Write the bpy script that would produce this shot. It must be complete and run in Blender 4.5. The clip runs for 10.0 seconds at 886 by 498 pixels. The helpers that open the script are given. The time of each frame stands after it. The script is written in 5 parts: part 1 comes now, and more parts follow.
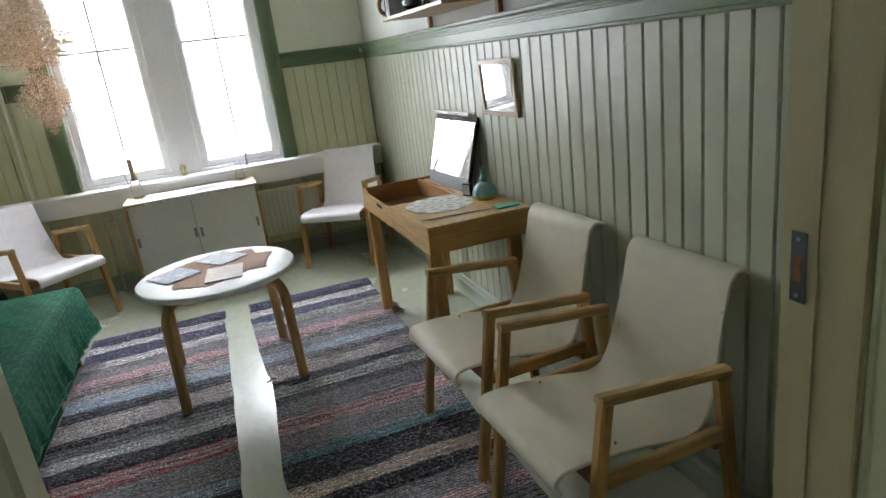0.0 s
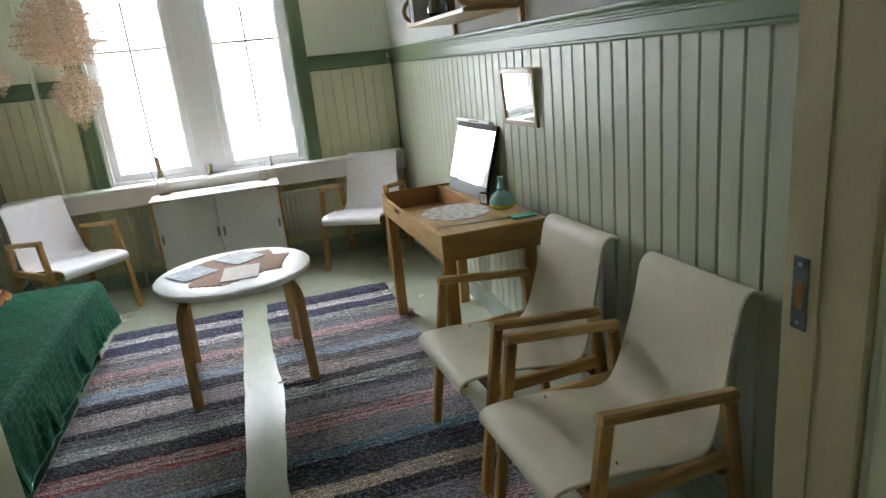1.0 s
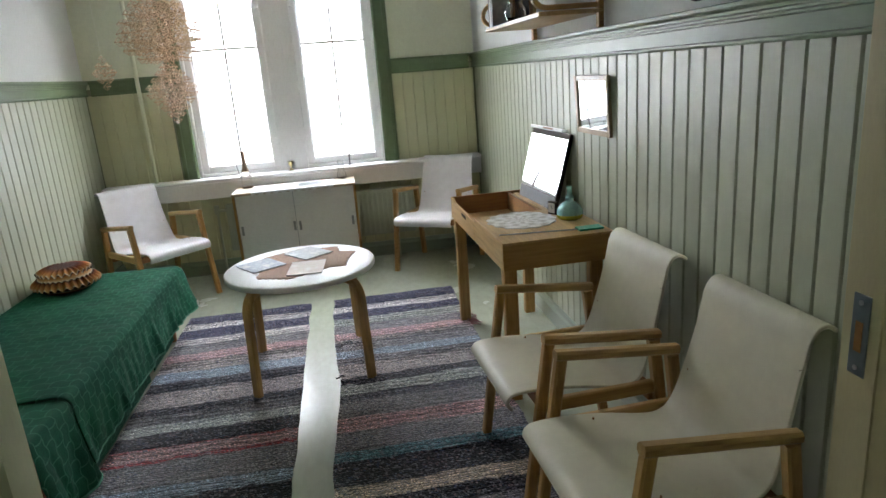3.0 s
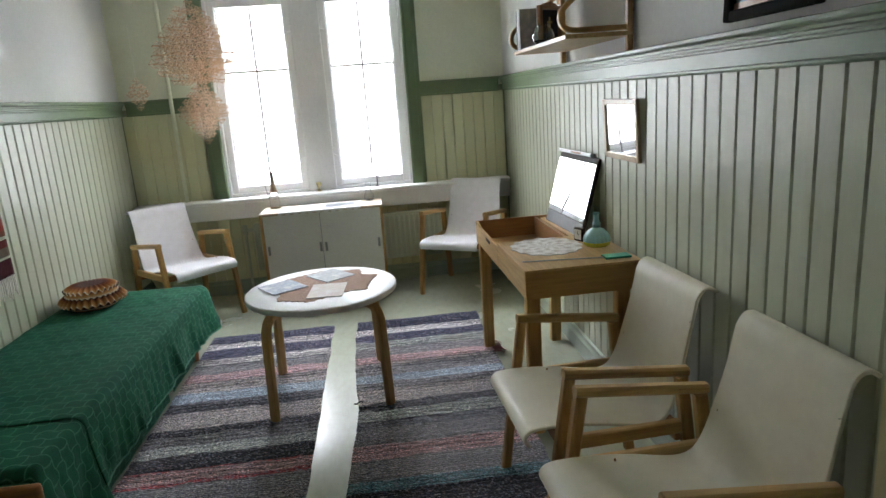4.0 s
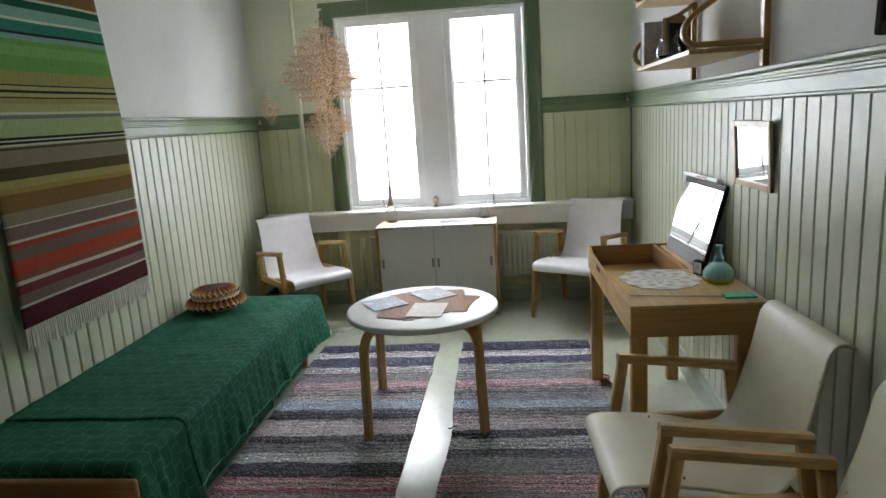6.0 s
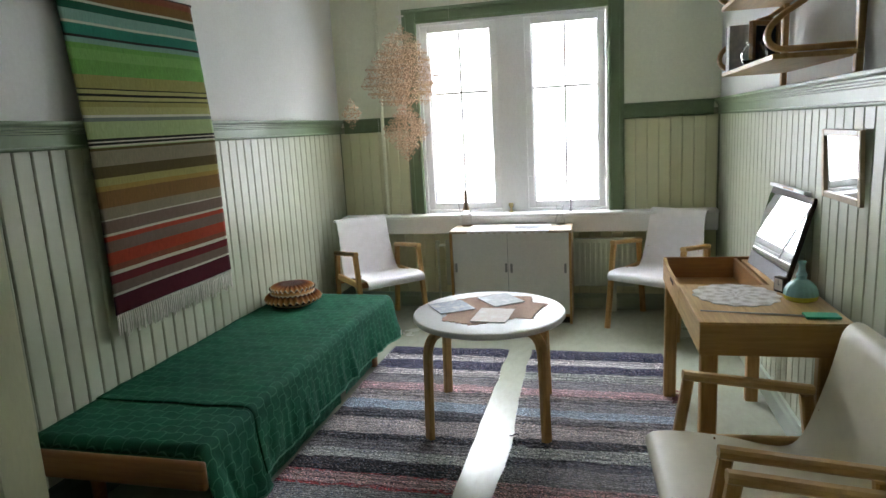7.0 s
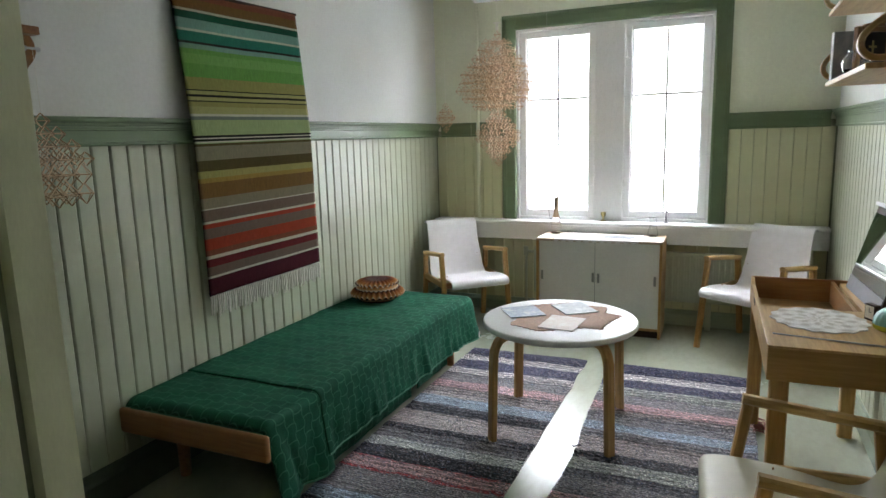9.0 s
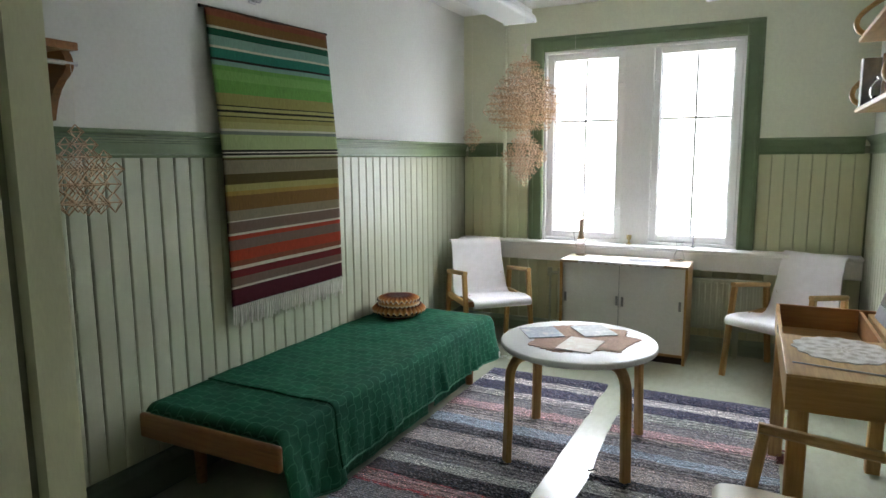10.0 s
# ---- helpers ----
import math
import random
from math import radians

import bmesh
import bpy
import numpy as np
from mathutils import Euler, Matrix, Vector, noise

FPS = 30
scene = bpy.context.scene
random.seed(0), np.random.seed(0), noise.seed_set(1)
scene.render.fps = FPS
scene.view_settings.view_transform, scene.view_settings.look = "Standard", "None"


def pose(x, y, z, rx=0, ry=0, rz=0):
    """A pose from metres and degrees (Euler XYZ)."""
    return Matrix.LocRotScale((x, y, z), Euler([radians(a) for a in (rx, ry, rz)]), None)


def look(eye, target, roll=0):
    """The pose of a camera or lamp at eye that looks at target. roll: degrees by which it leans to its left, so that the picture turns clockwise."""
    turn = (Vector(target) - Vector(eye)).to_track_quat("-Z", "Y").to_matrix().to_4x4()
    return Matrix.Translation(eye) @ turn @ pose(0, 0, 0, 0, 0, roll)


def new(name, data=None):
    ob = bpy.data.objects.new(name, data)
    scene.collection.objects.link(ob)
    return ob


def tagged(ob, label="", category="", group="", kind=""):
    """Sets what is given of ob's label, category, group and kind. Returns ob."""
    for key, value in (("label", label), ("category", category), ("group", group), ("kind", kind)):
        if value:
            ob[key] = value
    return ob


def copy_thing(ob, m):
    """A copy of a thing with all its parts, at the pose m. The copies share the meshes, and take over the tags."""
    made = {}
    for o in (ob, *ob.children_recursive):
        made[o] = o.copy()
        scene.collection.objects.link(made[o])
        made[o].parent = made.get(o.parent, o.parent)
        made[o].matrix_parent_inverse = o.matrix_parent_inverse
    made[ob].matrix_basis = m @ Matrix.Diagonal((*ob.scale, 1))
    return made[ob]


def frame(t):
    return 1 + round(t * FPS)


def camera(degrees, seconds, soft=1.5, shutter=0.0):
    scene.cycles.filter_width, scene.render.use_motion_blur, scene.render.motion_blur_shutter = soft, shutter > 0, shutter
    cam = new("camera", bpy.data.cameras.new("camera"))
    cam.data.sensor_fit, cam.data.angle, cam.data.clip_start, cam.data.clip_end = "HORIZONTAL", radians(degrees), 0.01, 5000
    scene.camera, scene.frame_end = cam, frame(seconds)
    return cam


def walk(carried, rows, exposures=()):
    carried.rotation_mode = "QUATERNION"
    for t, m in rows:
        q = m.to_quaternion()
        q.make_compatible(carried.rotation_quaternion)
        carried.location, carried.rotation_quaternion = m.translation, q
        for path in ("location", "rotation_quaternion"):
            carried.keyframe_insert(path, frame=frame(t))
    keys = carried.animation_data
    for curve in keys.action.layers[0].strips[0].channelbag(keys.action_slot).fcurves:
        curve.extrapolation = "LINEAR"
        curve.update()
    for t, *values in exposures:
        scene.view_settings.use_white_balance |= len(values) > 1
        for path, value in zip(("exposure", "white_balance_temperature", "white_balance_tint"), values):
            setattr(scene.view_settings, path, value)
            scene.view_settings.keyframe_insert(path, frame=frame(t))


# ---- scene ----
cam = camera(69.5, 10.0)
PATH = [
    (0, (0.071, -0.009, 1.464), (0.661, 1.806, 0.867), -7.3),
    (0.5, (0.092, -0.012, 1.465), (0.658, 1.815, 0.883), -7.0),
    (1, (0.127, -0.014, 1.464), (0.643, 1.832, 0.893), -5.9),
    (1.5, (0.152, -0.022, 1.462), (0.605, 1.839, 0.885), -5.2),
    (2, (0.177, -0.028, 1.461), (0.553, 1.85, 0.883), -5.1),
    (2.5, (0.198, -0.02, 1.458), (0.508, 1.874, 0.896), -4.7),
    (4, (0.276, 0.06, 1.454), (0.454, 1.997, 0.988), -4.1),
    (4.5, (0.316, 0.095, 1.46), (0.398, 2.047, 1.031), -3.8),
    (5, (0.352, 0.131, 1.461), (0.365, 2.089, 1.055), -4.1),
    (5.5, (0.378, 0.157, 1.464), (0.291, 2.113, 1.056), -4.0),
    (7, (0.479, 0.174, 1.466), (0.001, 2.081, 1.095), -3.1),
    (7.5, (0.537, 0.179, 1.465), (-0.015, 2.064, 1.09), -3.0),
    (8, (0.589, 0.183, 1.462), (-0.034, 2.045, 1.084), -2.0),
    (8.5, (0.629, 0.181, 1.462), (-0.103, 2.006, 1.095), -1.3),
    (9, (0.668, 0.181, 1.458), (-0.137, 1.98, 1.115), -1.6),
    (9.5, (0.699, 0.183, 1.458), (-0.172, 1.958, 1.156), -1.7),
    (10, (0.723, 0.186, 1.451), (-0.171, 1.953, 1.17), -0.4),
]
walk(cam, [(t, look(eye, target, roll)) for t, eye, target, roll in PATH],
     exposures=[(0, -0.02), (2.5, -0.04), (4, -0.10), (5.5, -0.10), (7, -0.03), (8.5, 0.02), (10, 0.06)])
# ---------------------------------------------------------------- world and light
world = bpy.data.worlds.new("sky")
scene.world = world
world.use_nodes = True
wn = world.node_tree.nodes
wl = world.node_tree.links
sky = wn.new("ShaderNodeTexSky")
sky.sky_type = "NISHITA"
sky.sun_disc = False
sky.sun_elevation = radians(42)
sky.sun_rotation = radians(20)
sky.air_density = 1.0
sky.dust_density = 4.0
wl.new(sky.outputs[0], wn["Background"].inputs[0])
wn["Background"].inputs[1].default_value = 0.12

sun_data = bpy.data.lights.new("sun", "SUN")
sun_data.energy = 0.8
sun_data.angle = radians(25)
sun_data.color = (1.0, 0.96, 0.9)
sun = new("sun", sun_data)
sun.matrix_world = look((0, 12, 10), (0.2, 2.5, 0.5))

# daylight of the overcast sky, slanting down through the window's opening
day_data = bpy.data.lights.new("window_daylight", "AREA")
day_data.shape = "RECTANGLE"
day_data.size = 7.0
day_data.size_y = 2.4
day_data.energy = 1150.0
day_data.color = (0.875, 0.905, 1.035)
day = new("window_daylight", day_data)
day.matrix_world = look((-0.18, 6.6, 3.35), (-0.18, 4.2, 0.9))


# ---------------------------------------------------------------- materials
def material(name):
    m = bpy.data.materials.new(name)
    m.use_nodes = True
    return m, m.node_tree.nodes, m.node_tree.links, m.node_tree.nodes["Principled BSDF"]


def coords(n, l, scale=(1, 1, 1)):
    tc = n.new("ShaderNodeTexCoord")
    mp = n.new("ShaderNodeMapping")
    mp.inputs["Scale"].default_value = scale
    l.new(tc.outputs["Object"], mp.inputs["Vector"])
    return mp.outputs["Vector"]


def noise_tex(n, l, vec, scale, detail=4.0, rough=0.6):
    t = n.new("ShaderNodeTexNoise")
    t.inputs["Scale"].default_value = scale
    t.inputs["Detail"].default_value = detail
    t.inputs["Roughness"].default_value = rough
    l.new(vec, t.inputs["Vector"])
    return t.outputs["Fac"]


def ramp(n, l, fac, stops, mode="LINEAR"):
    r = n.new("ShaderNodeValToRGB")
    e = r.color_ramp
    e.interpolation = mode
    while len(e.elements) < len(stops):
        e.elements.new(0.5)
    for el, (p, c) in zip(e.elements, stops):
        el.position = p
        el.color = (*c, 1)
    l.new(fac, r.inputs["Fac"])
    return r.outputs["Color"]


def mul(n, l, a, b, kind="MULTIPLY", fac=1.0):
    x = n.new("ShaderNodeMix")
    x.data_type = "RGBA"
    x.blend_type = kind
    x.inputs[0].default_value = fac
    l.new(a, x.inputs[6])
    l.new(b, x.inputs[7])
    return x.outputs[2]


def maths(n, l, op, a, b=None):
    x = n.new("ShaderNodeMath")
    x.operation = op
    for i, v in enumerate((a, b)):
        if v is None:
            continue
        if isinstance(v, (int, float)):
            x.inputs[i].default_value = v
        else:
            l.new(v, x.inputs[i])
    return x.outputs[0]


def relief(n, l, p, height, strength, distance):
    b = n.new("ShaderNodeBump")
    b.inputs["Strength"].default_value = strength
    b.inputs["Distance"].default_value = distance
    l.new(height, b.inputs["Height"])
    l.new(b.outputs["Normal"], p.inputs["Normal"])


def shade(c, k):
    return tuple(min(1.0, v * k) for v in c)


def painted(name, rgb, rough=0.5, spread=0.08, bump=0.15, brush=(1, 1, 1), piece=0.0, coat=0.0, fine=60.0, spec=0.5, scuffs=False, coat_rough=0.03):
    m, n, l, p = material(name)
    v = coords(n, l)
    vb = coords(n, l, brush)
    big = noise_tex(n, l, v, 2.3, 5)
    small = noise_tex(n, l, vb, fine, 3)
    col = ramp(n, l, big, [(0.3, shade(rgb, 1 - spread)), (0.7, shade(rgb, 1 + spread))])
    col = mul(n, l, col, ramp(n, l, small, [(0.3, (0.93, 0.93, 0.92)), (0.7, (1, 1, 1))]))
    if piece:
        oi = n.new("ShaderNodeObjectInfo")
        col = mul(n, l, col, ramp(n, l, oi.outputs["Random"], [(0, (1 - piece,) * 3), (1, (1, 1, 1))]))
    if scuffs:
        sc = noise_tex(n, l, coords(n, l, (18, 30, 30)), 1.0, 5, 0.7)
        col = mul(n, l, col, ramp(n, l, sc, [(0.0, (1, 1, 1)), (0.70, (1, 1, 1)), (0.735, (0.5, 0.48, 0.44)), (1.0, (0.4, 0.38, 0.34))]))
    l.new(col, p.inputs["Base Color"])
    p.inputs["Specular IOR Level"].default_value = spec
    rr = maths(n, l, "MULTIPLY_ADD", small, 0.2)
    rr.node.inputs[2].default_value = rough - 0.1
    l.new(rr, p.inputs["Roughness"])
    p.inputs["Coat Weight"].default_value = coat
    p.inputs["Coat Roughness"].default_value = coat_rough
    relief(n, l, p, small, bump, 0.002)
    return m


def wooden(name, dark, light, grain=(2, 30, 30), rough=0.42, coat=0.15):
    m, n, l, p = material(name)
    v = coords(n, l, grain)
    g = noise_tex(n, l, v, 2.2, 6, 0.65)
    big = noise_tex(n, l, coords(n, l), 3.0, 3)
    col = ramp(n, l, g, [(0.3, dark), (0.62, light)])
    col = mul(n, l, col, ramp(n, l, big, [(0.3, (0.82, 0.8, 0.77)), (0.7, (1, 1, 1))]))
    oi = n.new("ShaderNodeObjectInfo")
    col = mul(n, l, col, ramp(n, l, oi.outputs["Random"], [(0, (0.88, 0.87, 0.86)), (1, (1, 1, 1))]))
    l.new(col, p.inputs["Base Color"])
    p.inputs["Roughness"].default_value = rough
    p.inputs["Coat Weight"].default_value = coat
    relief(n, l, p, g, 0.12, 0.001)
    return m


def plain(name, rgb, rough=0.5, metal=0.0, spec=0.5):
    m, n, l, p = material(name)
    s = noise_tex(n, l, coords(n, l), 35, 4)
    col = ramp(n, l, s, [(0.3, shade(rgb, 0.88)), (0.7, shade(rgb, 1.06))])
    l.new(col, p.inputs["Base Color"])
    p.inputs["Roughness"].default_value = rough
    p.inputs["Metallic"].default_value = metal
    p.inputs["Specular IOR Level"].default_value = spec
    return m


def glassy(name, rgb=(1, 1, 1), rough=0.0, ior=1.45):
    m, n, l, p = material(name)
    p.inputs["Base Color"].default_value = (*rgb, 1)
    p.inputs["Roughness"].default_value = rough
    p.inputs["IOR"].default_value = ior
    p.inputs["Transmission Weight"].default_value = 1.0
    return m


def striped(name, letters, palette, axis, start, length, wobble, weave, bump, source="Object"):
    """Cloth with stripes across one axis. letters: 'position letter' pairs, by share of the length."""
    m, n, l, p = material(name)
    tc = n.new("ShaderNodeTexCoord")
    sp = n.new("ShaderNodeSeparateXYZ")
    l.new(tc.outputs[source], sp.inputs[0])
    wv = coords(n, l, weave)
    jitter = noise_tex(n, l, wv, 1.0, 4, 0.7)
    slow = noise_tex(n, l, coords(n, l), 5.0, 2)
    pos = maths(n, l, "DIVIDE", maths(n, l, "SUBTRACT", sp.outputs[axis], start), length)
    pos = maths(n, l, "ADD", pos, maths(n, l, "MULTIPLY", maths(n, l, "SUBTRACT", jitter, 0.5), wobble))
    pos = maths(n, l, "ADD", pos, maths(n, l, "MULTIPLY", maths(n, l, "SUBTRACT", slow, 0.5), wobble * 0.8))
    words = letters.split()
    stops = [(float(a), palette[b]) for a, b in zip(words[::2], words[1::2])]
    colour, k = None, 0
    while k < len(stops):
        chunk = stops[k:k + 28]
        c = ramp(n, l, pos, chunk, "CONSTANT")
        if colour is None:
            colour = c
        else:
            x = n.new("ShaderNodeMix")
            x.data_type = "RGBA"
            l.new(maths(n, l, "GREATER_THAN", pos, chunk[0][0]), x.inputs[0])
            l.new(colour, x.inputs[6])
            l.new(c, x.inputs[7])
            colour = x.outputs[2]
        k += 28
    return m, n, l, p, colour, jitter


# paint
M_PANEL = painted("panel_paint", (0.45, 0.475, 0.345), 0.38, 0.05, 0.12, (6, 6, 0.4), piece=0.07, spec=0.62)
M_RAIL = painted("rail_paint", (0.15, 0.205, 0.11), 0.38, 0.08, 0.1, (1, 1, 1), spec=0.35, coat=0.12, coat_rough=0.2)
M_UPPER = painted("upper_wall_paint", (0.71, 0.72, 0.68), 0.6, 0.03, 0.25)
M_UPPER_BACK = painted("back_wall_paint", (0.77, 0.79, 0.62), 0.6, 0.03, 0.25)
M_PANEL_BACK = painted("olive_panel_paint", (0.66, 0.66, 0.43), 0.5, 0.05, 0.12, (6, 6, 0.4), piece=0.06)
# panel colour darkened for the shade in the grooves between boards
M_GROOVE = painted("groove_shade", (0.25, 0.27, 0.19), 0.7, 0.1, 0.1)
M_WHITE = painted("white_gloss_paint", (0.86, 0.86, 0.85), 0.3, 0.03, 0.08, (3, 3, 1))
M_SILL = painted("sill_paint", (0.83, 0.83, 0.81), 0.35, 0.05, 0.1)
M_CEIL = painted("ceiling_paint", (0.84, 0.84, 0.81), 0.7, 0.03, 0.2)
M_JAMB = painted("jamb_paint", (0.53, 0.465, 0.27), 0.4, 0.05, 0.1, (4, 4, 1))
M_JAMB_L = painted("jamb_paint_green", (0.68, 0.68, 0.49), 0.4, 0.05, 0.1, (4, 4, 1))
M_HALL = painted("hall_paint", (0.22, 0.23, 0.16), 0.6, 0.06, 0.2)
M_BASE = painted("baseboard_paint", (0.33, 0.38, 0.30), 0.35, 0.08, 0.1)
M_RAD = painted("radiator_paint", (0.46, 0.49, 0.38), 0.4, 0.05, 0.08)
M_SHELL = painted("chair_lacquer", (0.66, 0.62, 0.475), 0.45, 0.04, 0.06, coat=0.0, fine=22, scuffs=True)
M_SHELL_W = painted("white_chair_lacquer", (0.90, 0.885, 0.91), 0.36, 0.03, 0.06, coat=0.3, coat_rough=0.25, fine=22)
M_TOP = painted("laminate_top", (0.74, 0.75, 0.73), 0.34, 0.02, 0.03, coat=0.06, coat_rough=0.12, spec=0.35)
M_DOOR_GREY = painted("cabinet_door_paint", (0.72, 0.71, 0.66), 0.45, 0.03, 0.06)
# west baseboard: dark green, deepened by the shadow put into its colour
M_BASE_DARK = painted("shaded_dark_baseboard", (0.10, 0.125, 0.085), 0.4, 0.08, 0.1)
M_DESK_FRONT = wooden("desk_front", (0.38, 0.20, 0.055), (0.52, 0.305, 0.10), (2, 30, 30))
M_LAMP = painted("lamp_plastic", (0.66, 0.67, 0.65), 0.35, 0.02, 0.03)
M_BIRCH = wooden("birch", (0.37, 0.195, 0.052), (0.56, 0.33, 0.11), (2, 30, 30))
M_BIRCH_V = wooden("birch_upright", (0.37, 0.195, 0.052), (0.56, 0.33, 0.11), (30, 30, 2))
M_BIRCH_Y = wooden("birch_long", (0.42, 0.25, 0.085), (0.61, 0.395, 0.16), (30, 2, 30))
M_OAK_DARK = wooden("brown_wood", (0.27, 0.12, 0.038), (0.39, 0.19, 0.06), (2, 30, 30))
M_BED_WOOD = wooden("bed_wood", (0.22, 0.09, 0.028), (0.35, 0.16, 0.05), (2, 30, 30))
M_PALE_WOOD = wooden("pale_frame_wood", (0.42, 0.32, 0.19), (0.58, 0.46, 0.29), (30, 2, 2))
M_DARKBROWN = plain("dark_brown", (0.04, 0.024, 0.015), 0.6, spec=0.18)
M_BLACK = plain("black_card", (0.025, 0.025, 0.03), 0.5, spec=0.25)
M_STEEL = plain("steel", (0.55, 0.56, 0.57), 0.3, 1.0)
M_PULL = plain("dark_pull", (0.26, 0.26, 0.25), 0.45, 0.2)
M_DARKGREY = plain("dark_grey_paint", (0.13, 0.13, 0.135), 0.5)
M_PLATE = plain("strike_plate_steel", (0.20, 0.23, 0.25), 0.4, 1.0)
M_BRASS = plain("brass", (0.46, 0.38, 0.19), 0.35, 1.0)
M_STRAW = plain("straw", (0.66, 0.47, 0.30), 0.22, spec=0.9)
M_THREAD = plain("thread", (0.82, 0.80, 0.72), 0.8)
M_PAPER = plain("paper", (0.74, 0.73, 0.68), 0.6)
M_PAPER_WARM = plain("warm_paper", (0.74, 0.66, 0.56), 0.6)
M_TEAL = plain("turquoise_glass", (0.27, 0.52, 0.52), 0.12)
M_YELLOW = plain("yellow_glass", (0.62, 0.58, 0.08), 0.12)
M_SWATTER = plain("green_plastic", (0.04, 0.36, 0.22), 0.4)
M_GLASS = glassy("window_glass")
M_CLEAR = glassy("clear_glass", (0.97, 0.98, 0.98))
M_LIQUID = glassy("rose_glass", (0.99, 0.96, 0.95))
M_FRAME_BLACK = plain("black_frame", (0.013, 0.012, 0.009), 0.8, spec=0.06)
M_PALE_TOP = wooden("pale_birch_top", (0.44, 0.33, 0.20), (0.60, 0.48, 0.33), (2, 30, 30), 0.45, 0.05)
M_MIRROR, _n, _l, _p = material("mirror")
_p.inputs["Base Color"].default_value = (0.86, 0.88, 0.88, 1)
_p.inputs["Metallic"].default_value = 1.0
_p.inputs["Roughness"].default_value = 0.02


def floor_material():
    m, n, l, p = material("painted_floor")
    v = coords(n, l)
    big = noise_tex(n, l, v, 1.6, 6)
    small = noise_tex(n, l, coords(n, l, (1, 0.4, 1)), 26, 5)
    col = ramp(n, l, big, [(0.3, (0.415, 0.44, 0.335)), (0.7, (0.465, 0.49, 0.38))])
    col = mul(n, l, col, ramp(n, l, small, [(0.3, (0.9, 0.9, 0.89)), (0.6, (1, 1, 1))]))
    l.new(col, p.inputs["Base Color"])
    l.new(ramp(n, l, big, [(0.3, (0.28,) * 3), (0.7, (0.22,) * 3)]), p.inputs["Roughness"])
    p.inputs["Coat Weight"].default_value = 0.2
    p.inputs["Coat Roughness"].default_value = 0.25
    relief(n, l, p, big, 0.1, 0.01)
    return m


M_FLOOR = floor_material()

RUG = {"k": (0.033, 0.035, 0.039), "n": (0.054, 0.058, 0.098), "w": (0.54, 0.53, 0.515), "g": (0.197, 0.198, 0.201), "b": (0.325, 0.30, 0.283),
       "p": (0.42, 0.285, 0.28), "r": (0.30, 0.065, 0.07), "l": (0.28, 0.355, 0.42), "t": (0.115, 0.215, 0.24), "e": (0.36, 0.395, 0.365), "d": (0.080, 0.086, 0.096), "c": (0.43, 0.37, 0.29)}


def yarn_cells(n, l, width, height, shift):
    """Random value for each stitch of the weave, stitches leaning from row to row."""
    tc = n.new("ShaderNodeTexCoord")
    sp = n.new("ShaderNodeSeparateXYZ")
    l.new(tc.outputs["Object"], sp.inputs[0])
    warp = noise_tex(n, l, coords(n, l, (26, 60, 1)), 1.0, 2)
    cb = n.new("ShaderNodeCombineXYZ")
    x = maths(n, l, "ADD", sp.outputs[0], maths(n, l, "MULTIPLY", sp.outputs[1], 0.9))
    l.new(maths(n, l, "ADD", maths(n, l, "ADD", x, shift), maths(n, l, "MULTIPLY", warp, 0.02)), cb.inputs[0])
    y = maths(n, l, "ADD", sp.outputs[1], maths(n, l, "MULTIPLY", warp, 0.012))
    l.new(maths(n, l, "ADD", y, shift), cb.inputs[1])
    br = n.new("ShaderNodeTexBrick")
    br.offset = 0.5
    br.inputs["Scale"].default_value = 1.0
    br.inputs["Brick Width"].default_value = width
    br.inputs["Row Height"].default_value = height
    br.inputs["Mortar Size"].default_value = 0.0009
    br.inputs["Mortar Smooth"].default_value = 0.7
    br.inputs["Color1"].default_value = (0, 0, 0, 1)
    br.inputs["Color2"].default_value = (1, 1, 1, 1)
    br.inputs["Mortar"].default_value = (0.3, 0.3, 0.3, 1)
    l.new(cb.outputs[0], br.inputs["Vector"])
    return br.outputs["Color"], br.outputs["Fac"]


def weft_ridge(n, l):
    """Uneven ridges of the rag weft, one every 14 mm, broken along their length."""
    tc = n.new("ShaderNodeTexCoord")
    sp = n.new("ShaderNodeSeparateXYZ")
    l.new(tc.outputs["Object"], sp.inputs[0])
    wander = noise_tex(n, l, coords(n, l, (14, 30, 1)), 1.0, 3, 0.6)
    y = maths(n, l, "ADD", sp.outputs[1], maths(n, l, "MULTIPLY", wander, 0.022))
    wave = maths(n, l, "SINE", maths(n, l, "MULTIPLY", y, 2 * math.pi / 0.014))
    lump = noise_tex(n, l, coords(n, l, (55, 90, 1)), 1.0, 3, 0.7)
    return maths(n, l, "ADD", maths(n, l, "MULTIPLY", wave, 0.28), maths(n, l, "ADD", maths(n, l, "MULTIPLY", lump, 0.9), 0.05))


